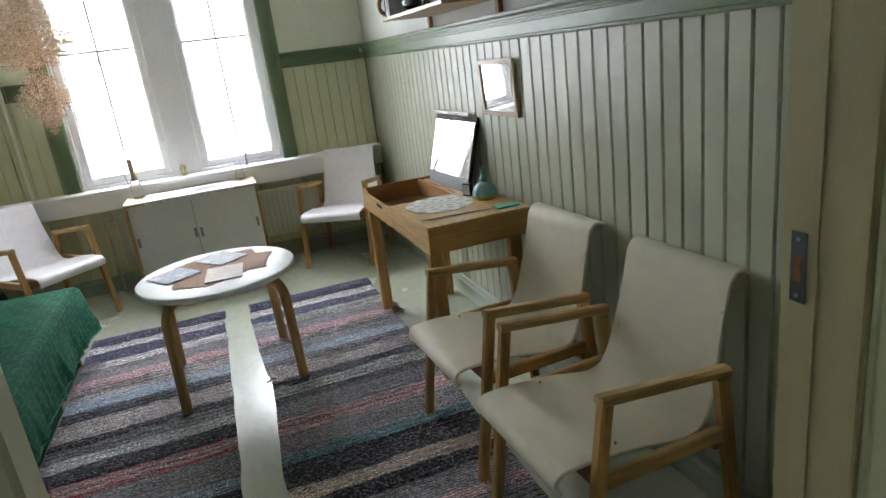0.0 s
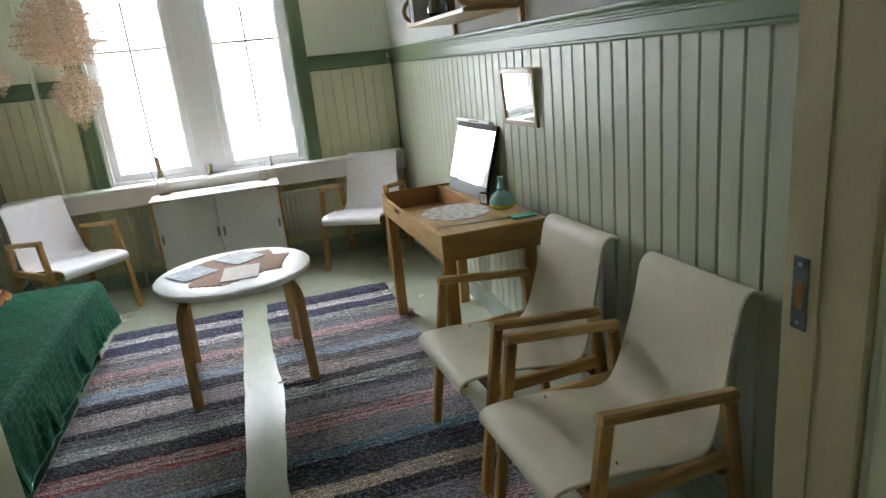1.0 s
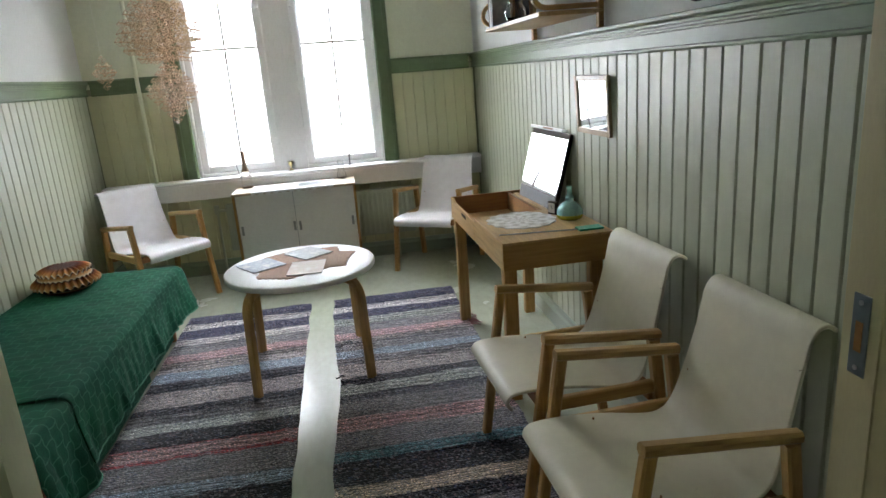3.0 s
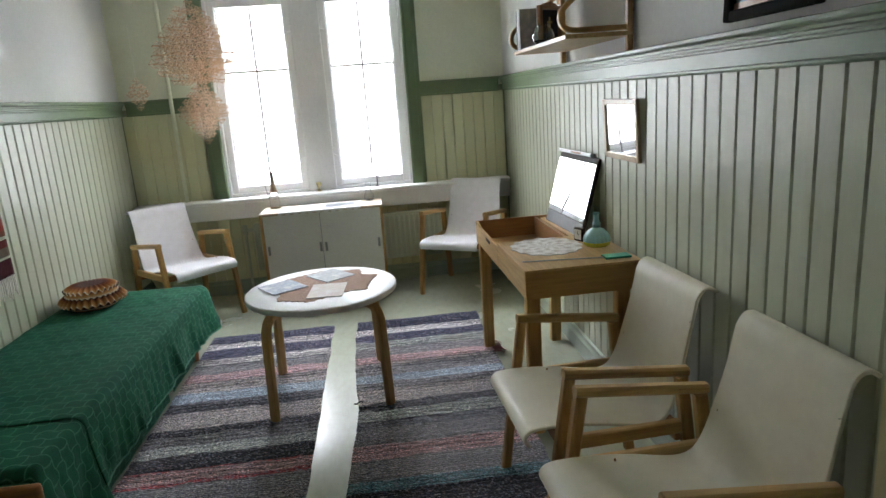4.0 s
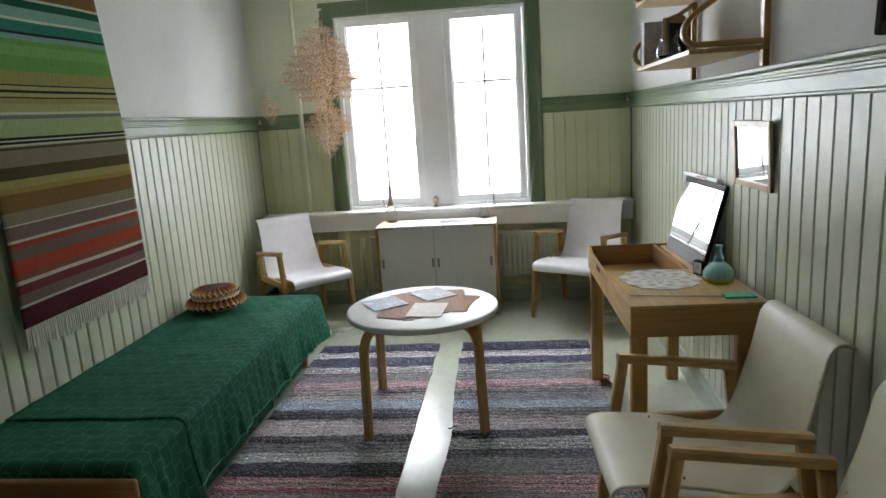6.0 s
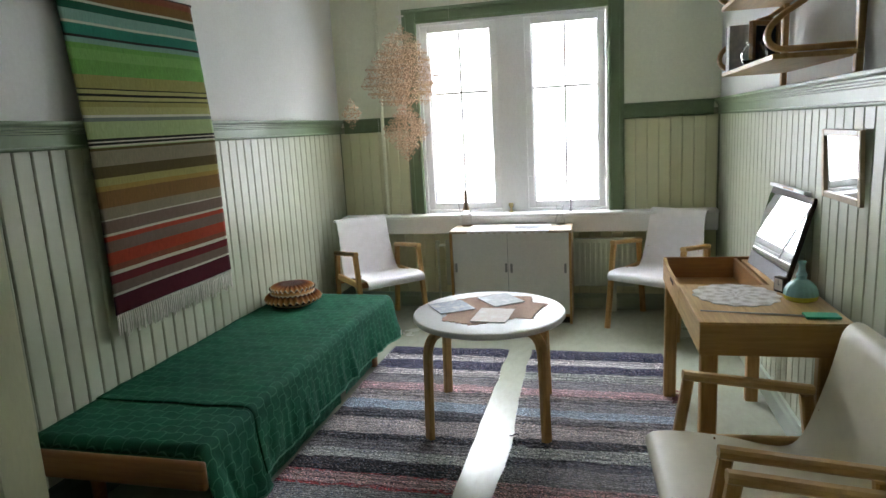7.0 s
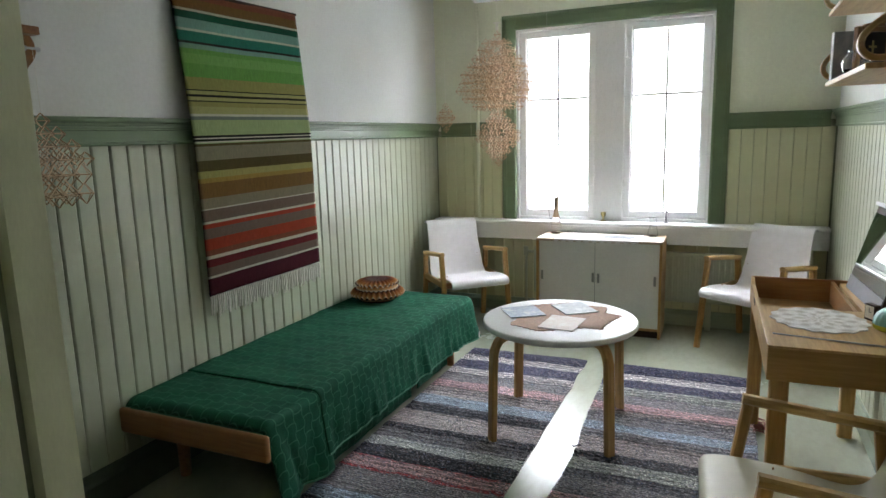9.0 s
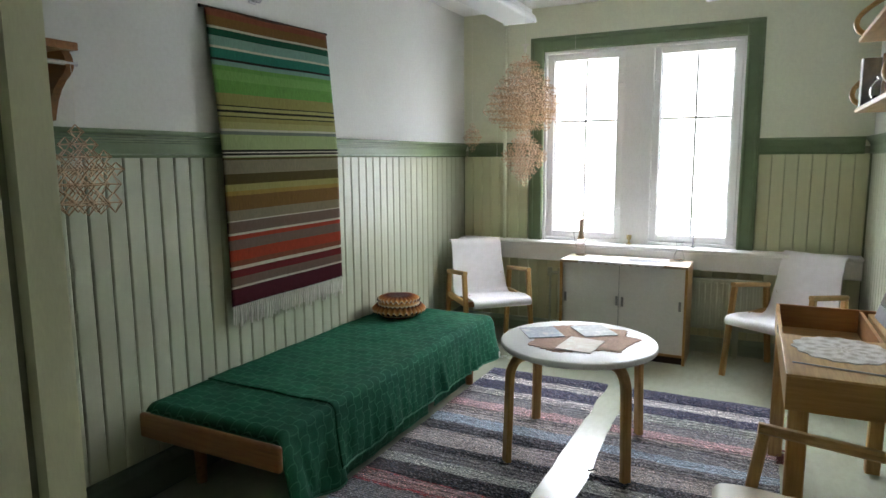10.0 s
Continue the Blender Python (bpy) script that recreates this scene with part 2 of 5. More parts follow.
def rug_material(name, letters):
    m, n, l, p, colour, jit = striped(name, letters, RUG, 1, 0.0, -3.0, 0.020, (9, 160, 1), 0.5)
    cell, gap = yarn_cells(n, l, 0.009, 0.0062, 0.0)
    cell2, gap2 = yarn_cells(n, l, 0.0085, 0.0062, 3.17)
    colour = mul(n, l, colour, ramp(n, l, cell, [(0.0, (0.50, 0.49, 0.50)), (0.5, (1.0, 1.0, 1.0)), (1.0, (1.65, 1.63, 1.6))]))
    fleck = noise_tex(n, l, coords(n, l, (120, 330, 1)), 1.0, 2, 0.6)
    colour = mul(n, l, colour, ramp(n, l, fleck, [(0.40, (0.28, 0.28, 0.30)), (0.5, (1.05, 1.05, 1.05)), (0.6, (1.95, 1.92, 1.9))]))
    for fac, tint, lo, hi, most in ((cell2, (0.31, 0.31, 0.34), 0.70, 0.80, 0.66), (cell2, (0.02, 0.02, 0.026), 0.20, 0.12, 0.55), (cell, (0.30, 0.20, 0.20), 0.90, 0.95, 0.5), (cell, (0.10, 0.13, 0.22), 0.07, 0.03, 0.6)):
        x = n.new("ShaderNodeMix")
        x.data_type = "RGBA"
        stops = [(lo, (0, 0, 0)), (hi, (most,) * 3)] if hi > lo else [(hi, (most,) * 3), (lo, (0, 0, 0))]
        l.new(ramp(n, l, fac, stops), x.inputs[0])
        l.new(colour, x.inputs[6])
        x.inputs[7].default_value = (*tint, 1)
        colour = x.outputs[2]
    colour = mul(n, l, colour, ramp(n, l, gap, [(0.0, (1, 1, 1)), (1.0, (0.6, 0.6, 0.61))]))
    # row shading in the colour: weft valleys darkened, ridge crests lightened
    colour = mul(n, l, colour, ramp(n, l, weft_ridge(n, l), [(0.15, (0.42, 0.41, 0.42)), (0.5, (1.08, 1.07, 1.06)), (0.9, (1.5, 1.48, 1.46))]))
    broad = noise_tex(n, l, coords(n, l, (2, 18, 1)), 1.0, 3)
    colour = mul(n, l, colour, ramp(n, l, broad, [(0.3, (1.0, 1.0, 1.03)), (0.7, (1.46, 1.45, 1.44))]))
    l.new(colour, p.inputs["Base Color"])
    p.inputs["Roughness"].default_value = 0.95
    p.inputs["Specular IOR Level"].default_value = 0.2
    rows = noise_tex(n, l, coords(n, l, (90, 260, 1)), 1.0, 3)
    ridge = weft_ridge(n, l)
    relief(n, l, p, maths(n, l, "ADD", maths(n, l, "SUBTRACT", rows, maths(n, l, "MULTIPLY", gap, 0.8)), maths(n, l, "MULTIPLY", ridge, 0.9)), 0.7, 0.005)
    return m


TAP = {"r": (0.15, 0.05, 0.025), "w": (0.40, 0.39, 0.30), "d": (0.006, 0.06, 0.032), "t": (0.14, 0.25, 0.20), "e": (0.02, 0.13, 0.09), "k": (0.015, 0.016, 0.012),
       "g": (0.10, 0.24, 0.055), "h": (0.135, 0.28, 0.075), "o": (0.22, 0.205, 0.07), "y": (0.27, 0.265, 0.105), "s": (0.12, 0.14, 0.12), "p": (0.24, 0.30, 0.14), "u": (0.165, 0.142, 0.088),
       "b": (0.06, 0.045, 0.014), "c": (0.22, 0.15, 0.032), "n": (0.13, 0.07, 0.02), "m": (0.115, 0.082, 0.062), "x": (0.24, 0.036, 0.016), "v": (0.10, 0.013, 0.014), "q": (0.05, 0.006, 0.011)}


def tapestry_material():
    letters = ("0 r .022 n .0535 w .0595 d .084 t .1165 w .1225 e .156 k .162 t .176 g .195 h .225 g .268 o .306 k .312 y .3225 k .329 y .341 k .3475 o .362 y .385 w .393 s .403 p "
               ".456 k .4615 w .4665 k .473 w .4795 p .484 b .490 u .537 b .571 o .596 c .610 n .664 u .697 w .703 m .741 w .7465 x .765 m .797 x .838 r .858 w .871 v .898 m .929 w .9355 q")
    m, n, l, p, colour, jit = striped("woven_tapestry", letters, TAP, 1, 0.0, 1.0, 0.0012, (50, 50, 160), 0.3, "UV")
    warp = noise_tex(n, l, coords(n, l, (260, 260, 30)), 1.0, 2)
    colour = mul(n, l, colour, ramp(n, l, warp, [(0.3, (0.84, 0.84, 0.82)), (0.7, (1.18, 1.18, 1.16))]))
    l.new(colour, p.inputs["Base Color"])
    p.inputs["Roughness"].default_value = 0.92
    p.inputs["Specular IOR Level"].default_value = 0.12
    relief(n, l, p, warp, 0.5, 0.002)
    return m


def bedspread_material():
    m, n, l, p = material("green_bedspread")
    tc = n.new("ShaderNodeTexCoord")
    sp = n.new("ShaderNodeSeparateXYZ")
    l.new(tc.outputs["UV"], sp.inputs[0])
    u, v = sp.outputs[0], sp.outputs[1]
    wave = maths(n, l, "MULTIPLY", maths(n, l, "SINE", maths(n, l, "MULTIPLY", v, 2 * math.pi / 0.108)), 0.005)
    wave2 = maths(n, l, "MULTIPLY", maths(n, l, "SINE", maths(n, l, "MULTIPLY", u, 2 * math.pi / 0.074)), 0.006)
    cb = n.new("ShaderNodeCombineXYZ")
    l.new(maths(n, l, "ADD", u, wave), cb.inputs[0])
    l.new(maths(n, l, "ADD", v, wave2), cb.inputs[1])
    br = n.new("ShaderNodeTexBrick")
    br.inputs["Scale"].default_value = 1.0
    br.inputs["Brick Width"].default_value = 0.074
    br.inputs["Row Height"].default_value = 0.054
    br.inputs["Mortar Size"].default_value = 0.0040
    br.inputs["Mortar Smooth"].default_value = 1.0
    br.inputs["Color1"].default_value = (0.006, 0.076, 0.039, 1)
    br.inputs["Color2"].default_value = (0.009, 0.092, 0.047, 1)
    br.inputs["Mortar"].default_value = (0.042, 0.180, 0.106, 1)
    l.new(cb.outputs[0], br.inputs["Vector"])
    weave = noise_tex(n, l, coords(n, l), 260, 3)
    big = noise_tex(n, l, coords(n, l), 9, 5, 0.7)
    col = mul(n, l, br.outputs["Color"], ramp(n, l, weave, [(0.3, (0.7, 0.7, 0.7)), (0.7, (1.25, 1.25, 1.25))]))
    col = mul(n, l, col, ramp(n, l, big, [(0.3, (0.78, 0.78, 0.78)), (0.7, (1.15, 1.15, 1.12))]))
    l.new(col, p.inputs["Base Color"])
    p.inputs["Roughness"].default_value = 0.85
    p.inputs["Specular IOR Level"].default_value = 0.15
    relief(n, l, p, weave, 0.4, 0.002)
    return m


def lace_material(name, rgb, petals=0, rough_weave=0.0):
    m, n, l, p = material(name)
    vo = n.new("ShaderNodeTexVoronoi")
    vo.inputs["Scale"].default_value = 110
    vo.feature = "DISTANCE_TO_EDGE"
    l.new(coords(n, l), vo.inputs["Vector"])
    col = ramp(n, l, vo.outputs["Distance"], [(0.0, shade(rgb, 1.1)), (0.3, shade(rgb, 0.82))])
    if rough_weave:                              # uneven thick and thin threads
        threads = noise_tex(n, l, coords(n, l, (60, 260, 1)), 1.0, 4, 0.7)
        col = mul(n, l, col, ramp(n, l, threads, [(0.35, (1 - rough_weave,) * 3), (0.65, (1 + rough_weave,) * 3)]))
    if petals:
        tc = n.new("ShaderNodeTexCoord")
        sp = n.new("ShaderNodeSeparateXYZ")
        l.new(tc.outputs["Object"], sp.inputs[0])
        ang = maths(n, l, "ARCTAN2", sp.outputs[1], sp.outputs[0])
        rad = maths(n, l, "SQRT", maths(n, l, "ADD", maths(n, l, "MULTIPLY", sp.outputs[0], sp.outputs[0]), maths(n, l, "MULTIPLY", sp.outputs[1], sp.outputs[1])))
        wave = maths(n, l, "MULTIPLY", maths(n, l, "SINE", maths(n, l, "MULTIPLY", ang, petals)), maths(n, l, "SINE", maths(n, l, "MULTIPLY", rad, 75.0)))
        wave = maths(n, l, "ADD", maths(n, l, "MULTIPLY", wave, 0.5), 0.5)
        col = mul(n, l, col, ramp(n, l, maths(n, l, "ADD", wave, maths(n, l, "MULTIPLY", noise_tex(n, l, coords(n, l), 70, 4, 0.7), 0.5)), [(0.40, (0.74, 0.71, 0.66)), (0.62, (0.92, 0.91, 0.89)), (0.95, (1.08, 1.08, 1.08))]))
    l.new(col, p.inputs["Base Color"])
    p.inputs["Roughness"].default_value = 0.9
    relief(n, l, p, vo.outputs["Distance"], 0.5, 0.002)
    return m


def print_material(name, a, b, c):
    m, n, l, p = material(name)
    f = noise_tex(n, l, coords(n, l), 14, 3)
    l.new(ramp(n, l, f, [(0.35, a), (0.5, b), (0.65, c)]), p.inputs["Base Color"])
    p.inputs["Roughness"].default_value = 0.6
    p.inputs["Specular IOR Level"].default_value = 0.2
    return m


M_TAPESTRY = tapestry_material()
M_SPREAD = bedspread_material()
M_SPREAD_EDGE = plain("green_hem", (0.05, 0.20, 0.12), 0.9)
M_LACE = lace_material("grey_lace", (0.70, 0.69, 0.66), 9)
M_BURLAP = lace_material("brown_burlap", (0.34, 0.215, 0.145), 0, 0.5)
M_WRAP = lace_material("straw_wrap", (0.38, 0.27, 0.17))
M_RUNNER = lace_material("white_linen", (0.74, 0.73, 0.71))
M_PRINT_BLUE = print_material("blue_print", (0.42, 0.45, 0.47), (0.28, 0.32, 0.38), (0.52, 0.52, 0.50))
M_PRINT_GREY = print_material("grey_print", (0.55, 0.56, 0.54), (0.42, 0.44, 0.45), (0.62, 0.62, 0.6))
M_PRINT_WARM = print_material("warm_print", (0.66, 0.62, 0.55), (0.62, 0.53, 0.45), (0.68, 0.64, 0.58))
M_PICTURE = print_material("picture_print", (0.17, 0.16, 0.125), (0.12, 0.115, 0.10), (0.21, 0.20, 0.16))
M_OVAL = print_material("oval_print", (0.055, 0.06, 0.085), (0.035, 0.04, 0.06), (0.08, 0.085, 0.10))
M_BACKDROP, _n, _l, _p = material("overcast_backdrop")
_p.inputs["Base Color"].default_value = (0.9, 0.93, 0.95, 1)
_p.inputs["Emission Color"].default_value = (0.92, 0.955, 1.03, 1)
_p.inputs["Emission Strength"].default_value = 16.0


# ---------------------------------------------------------------- mesh helpers
def part(name, bm, mat, parent=None, label="", smooth=False):
    me = bpy.data.meshes.new(name)
    bmesh.ops.recalc_face_normals(bm, faces=bm.faces)
    if smooth:
        for f in bm.faces:
            f.smooth = True
    bm.to_mesh(me)
    bm.free()
    for m in (mat if isinstance(mat, (list, tuple)) else [mat]):
        me.materials.append(m)
    if smooth:
        me.set_sharp_from_angle(angle=radians(40))
    ob = new(name, me)
    if parent:
        ob.parent = parent
    if label:
        ob["label"] = label
    return ob


def thing(name, x, y, z=0.0, turn=0.0):
    ob = new(name)
    ob.empty_display_size = 0.05
    ob.matrix_world = pose(x, y, z, 0, 0, turn)
    return ob


def box(bm, x0, x1, y0, y1, z0, z1, bevel=0.0, seg=2):
    vs = [bm.verts.new((x, y, z)) for x in (x0, x1) for y in (y0, y1) for z in (z0, z1)]
    q = [(0, 1, 3, 2), (4, 6, 7, 5), (0, 4, 5, 1), (2, 3, 7, 6), (0, 2, 6, 4), (1, 5, 7, 3)]
    fs = [bm.faces.new([vs[i] for i in f]) for f in q]
    if bevel:
        es = list({e for f in fs for e in f.edges})
        bmesh.ops.bevel(bm, geom=es, offset=bevel, segments=seg, affect="EDGES", profile=0.5)
    return bm


def boxed(*a, **k):
    return box(bmesh.new(), *a, **k)


def rod(bm, p, q, r0, r1=None, seg=12):
    r1 = r0 if r1 is None else r1
    p, q = Vector(p), Vector(q)
    m = Matrix.Translation((p + q) / 2) @ (q - p).to_track_quat("Z", "Y").to_matrix().to_4x4()
    bmesh.ops.create_cone(bm, cap_ends=True, segments=seg, radius1=r0, radius2=r1, depth=(q - p).length, matrix=m)
    return bm


def lathe(bm, profile, seg=32, cx=0.0, cy=0.0, close=True):
    rings = []
    for r, z in profile:
        rings.append([bm.verts.new((cx + max(r, 1e-4) * math.cos(2 * math.pi * i / seg), cy + max(r, 1e-4) * math.sin(2 * math.pi * i / seg), z)) for i in range(seg)])
    for a, b in zip(rings, rings[1:]):
        for i in range(seg):
            bm.faces.new((a[i], a[(i + 1) % seg], b[(i + 1) % seg], b[i]))
    if close:
        bm.faces.new(rings[0][::-1])
        bm.faces.new(rings[-1])
    return bm


def sweep(bm, pts, wide, thick, side=(1, 0, 0), bevel=0.0):
    """A bar of rectangular section along a polyline; side: the direction of its width."""
    pts = [Vector(p) for p in pts]
    s = Vector(side).normalized()
    rings = []
    for i, p in enumerate(pts):
        a, b = pts[max(i - 1, 0)], pts[min(i + 1, len(pts) - 1)]
        t = (b - a).normalized()
        nrm = t.cross(s).normalized()
        k = 1.0
        if 0 < i < len(pts) - 1:
            c = (pts[i] - a).normalized().dot((b - pts[i]).normalized())
            k = 1 / max(0.5, math.sqrt((1 + c) / 2))
        w, h = wide / 2, thick / 2 * k
        c = min(bevel, w * 0.6, h * 0.6)
        sec = [(-w + c, -h), (w - c, -h), (w, -h + c), (w, h - c), (w - c, h), (-w + c, h), (-w, h - c), (-w, -h + c)] if c else [(-w, -h), (w, -h), (w, h), (-w, h)]
        rings.append([bm.verts.new(p + s * x + nrm * y) for x, y in sec])
    n = len(rings[0])
    for a, b in zip(rings, rings[1:]):
        for i in range(n):
            bm.faces.new((a[i], a[(i + 1) % n], b[(i + 1) % n], b[i]))
    bm.faces.new(rings[0][::-1])
    bm.faces.new(rings[-1])
    return bm


def spline(pts, steps=6):
    """Points along a smooth curve through pts."""
    pts = [Vector(p) for p in pts]
    out = []
    for i in range(len(pts) - 1):
        p0, p1, p2, p3 = pts[max(i - 1, 0)], pts[i], pts[i + 1], pts[min(i + 2, len(pts) - 1)]
        for k in range(steps):
            t = k / steps
            out.append(0.5 * (2 * p1 + (p2 - p0) * t + (2 * p0 - 5 * p1 + 4 * p2 - p3) * t * t + (3 * p1 - p0 - 3 * p2 + p3) * t ** 3))
    return out + [pts[-1]]


def extrude_profile(bm, prof, a, b, place):
    """A closed profile [(p, q)] drawn out from a to b; place(p, q, s) gives the vertex."""
    r0 = [bm.verts.new(place(p, q, a)) for p, q in prof]
    r1 = [bm.verts.new(place(p, q, b)) for p, q in prof]
    n = len(prof)
    for i in range(n):
        bm.faces.new((r0[i], r0[(i + 1) % n], r1[(i + 1) % n], r1[i]))
    bm.faces.new(r0[::-1])
    bm.faces.new(r1)
    return bm


def share(name, mesh, parent, m):
    ob = new(name, mesh)
    ob.parent = parent
    ob.matrix_basis = m
    return ob


def structure(ob, label, category):
    return tagged(ob, label, category, kind="structure")

# ---------------------------------------------------------------- the room
XL, XR, YB, YF = -1.61, 1.325, 5.22, 0.74      # faces of the panelling
CEIL = 2.62
RAIL0, RAIL1 = 1.462, 1.575
SILL = 0.785
WX0, WX1, WZ1 = -0.905, 0.548, 2.275           # window opening
DX0, DX1 = -0.20, 0.865                        # doorway
T = 0.014                                      # thickness of a board

floor = structure(part("floor", boxed(-2.2, 2.2, -1.6, 5.6, -0.08, 0.0), M_FLOOR), "grey-green glossy painted floor with scuffs", "floor")
ceiling = structure(part("ceiling", boxed(-2.2, 2.2, -1.6, 5.6, CEIL, CEIL + 0.1), M_CEIL), "plain off-white painted ceiling", "ceiling")

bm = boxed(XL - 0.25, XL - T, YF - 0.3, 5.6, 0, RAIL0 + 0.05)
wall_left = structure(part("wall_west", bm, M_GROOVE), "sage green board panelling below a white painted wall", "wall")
part("plaster", boxed(XL - 0.25, XL - 0.004, YF - 0.3, 5.6, RAIL0 + 0.05, CEIL), M_UPPER, wall_left, "white painted plaster")
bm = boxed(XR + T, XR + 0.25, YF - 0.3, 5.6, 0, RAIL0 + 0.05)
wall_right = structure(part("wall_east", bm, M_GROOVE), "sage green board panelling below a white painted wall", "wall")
part("plaster", boxed(XR + 0.004, XR + 0.25, YF - 0.3, 5.6, RAIL0 + 0.05, CEIL), M_UPPER, wall_right, "white painted plaster")

# window wall, with its opening
bm = bmesh.new()
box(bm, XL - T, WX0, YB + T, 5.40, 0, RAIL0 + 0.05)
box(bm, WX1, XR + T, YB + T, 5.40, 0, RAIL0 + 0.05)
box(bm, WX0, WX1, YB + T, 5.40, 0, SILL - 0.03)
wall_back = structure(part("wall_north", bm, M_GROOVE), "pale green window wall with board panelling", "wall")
bm = bmesh.new()
box(bm, XL - 0.004, WX0, YB + 0.004, 5.40, RAIL0 + 0.05, CEIL)
box(bm, WX1, XR + 0.004, YB + 0.004, 5.40, RAIL0 + 0.05, CEIL)
box(bm, WX0, WX1, YB + 0.004, 5.40, WZ1, CEIL)
part("plaster", bm, M_UPPER_BACK, wall_back, "pale green painted plaster")

# door wall
bm = bmesh.new()
box(bm, XL - 0.25, DX0 - 0.03, 0.575, YF, 0, CEIL)
box(bm, DX1 + 0.03, XR + 0.25, 0.575, YF - 0.025, 0, CEIL)
box(bm, DX0 - 0.03, DX1 + 0.03, 0.575, YF - 0.025, 2.10, CEIL)
wall_front = structure(part("wall_south", bm, M_HALL), "painted wall around the open doorway", "wall")

# hall behind the camera
bm = bmesh.new()
box(bm, -2.2, 2.2, -1.7, -1.6, 0, CEIL)
box(bm, -2.3, -2.2, -1.7, 0.575, 0, CEIL)
box(bm, 2.2, 2.3, -1.7, 0.575, 0, CEIL)
structure(part("wall_hall", bm, M_HALL), "plain dim hallway wall", "wall")

# door frame
door_frame = structure(part("door_1", boxed(DX1, DX1 + 0.06, 0.574, 0.716, 0, 2.10, bevel=0.006), M_JAMB), "beige painted door frame with a steel strike plate", "door frame")
part("rebate", boxed(DX1 - 0.0025, DX1 + 0.02, 0.655, 0.718, 0, 2.10, bevel=0.001), M_JAMB, door_frame)
part("casing", boxed(DX1 + 0.004, DX1 + 0.075, 0.556, 0.5735, 0, 2.17, bevel=0.006), M_JAMB_L, door_frame)
part("jamb", boxed(DX0 - 0.05, DX0 - 0.005, 0.574, 0.692, 0, 2.10, bevel=0.002), M_JAMB_L, door_frame)
# recessed strip coloured dark to give the shade of the open rebate gap
part("jamb", boxed(DX0 - 0.07, DX0 - 0.035, 0.693, 0.714, 0, 2.10), M_DARKBROWN, door_frame, "dark brown strip in place of the shade in the rebate gap")
part("casing", boxed(DX0 - 0.09, DX0 - 0.005, 0.715, 0.772, 0, 2.16), M_JAMB_L, door_frame, "pale green casing")
part("head", boxed(DX0, DX1, 0.576, 0.71, 2.06, 2.0995, bevel=0.004), M_JAMB, door_frame)
plate = part("strike_plate", boxed(DX1 - 0.0052, DX1 - 0.0026, 0.672, 0.700, 1.022, 1.136, bevel=0.001), M_PLATE, door_frame, "scratched steel strike plate")
part("latch_hole", boxed(DX1 - 0.0060, DX1 - 0.0051, 0.680, 0.692, 1.056, 1.098), M_OAK_DARK, plate)
for zz in (1.033, 1.125):
    part("screw", rod(bmesh.new(), (DX1 - 0.0068, 0.686, zz), (DX1 - 0.0051, 0.686, zz), 0.0035, seg=10), M_STEEL, plate)


# moulded rail, one for each wall
RAIL_PROFILE = [(0, RAIL0), (0.014, RAIL0), (0.018, RAIL0 + 0.006), (0.018, RAIL0 + 0.012), (0.012, RAIL0 + 0.016), (0.012, RAIL0 + 0.060), (0.017, RAIL0 + 0.063),
                (0.017, RAIL0 + 0.069), (0.022, RAIL0 + 0.072), (0.022, RAIL0 + 0.079), (0.028, RAIL0 + 0.082), (0.030, RAIL0 + 0.090), (0.037, RAIL0 + 0.094),
                (0.040, RAIL0 + 0.100), (0.040, RAIL1 - 0.003), (0.036, RAIL1), (0, RAIL1)]


def rail(x_of, a, b, label):
    bm = extrude_profile(bmesh.new(), RAIL_PROFILE, a, b, x_of)
    return structure(part("trim", bm, M_RAIL), label, "dado rail")


rail(lambda p, q, s: (XR - p, s, q), YF - 0.02, YB, "dark sage green moulded dado rail")
rail(lambda p, q, s: (XL + p, s, q), YF, YB, "dark sage green moulded dado rail")
rail(lambda p, q, s: (s, YB - p * 0.6, q), XL + 0.041, WX0 - 0.112, "dark sage green dado rail beside the window")
rail(lambda p, q, s: (s, YB - p * 0.6, q), WX1 + 0.112, XR - 0.041, "dark sage green dado rail beside the window")

# baseboards
BASE_PROFILE = [(0, 0), (0.024, 0), (0.024, 0.085), (0.016, 0.098), (0.012, 0.115), (0, 0.118)]
for place, a, b in ((lambda p, q, s: (XR - p, s, q), YF - 0.02, YB), (lambda p, q, s: (XL + p, s, q), YF, YB), (lambda p, q, s: (s, YB - p, q), XL + 0.025, XR - 0.025)):
    tall = 1.45 if place(0, 0, 0)[0] == XL else 1.0
    prof = [(p, q * tall) for p, q in BASE_PROFILE]
    structure(part("baseboard", extrude_profile(bmesh.new(), prof, a, b, place), M_BASE_DARK if tall > 1 else M_BASE), "grey-green painted baseboard", "baseboard")

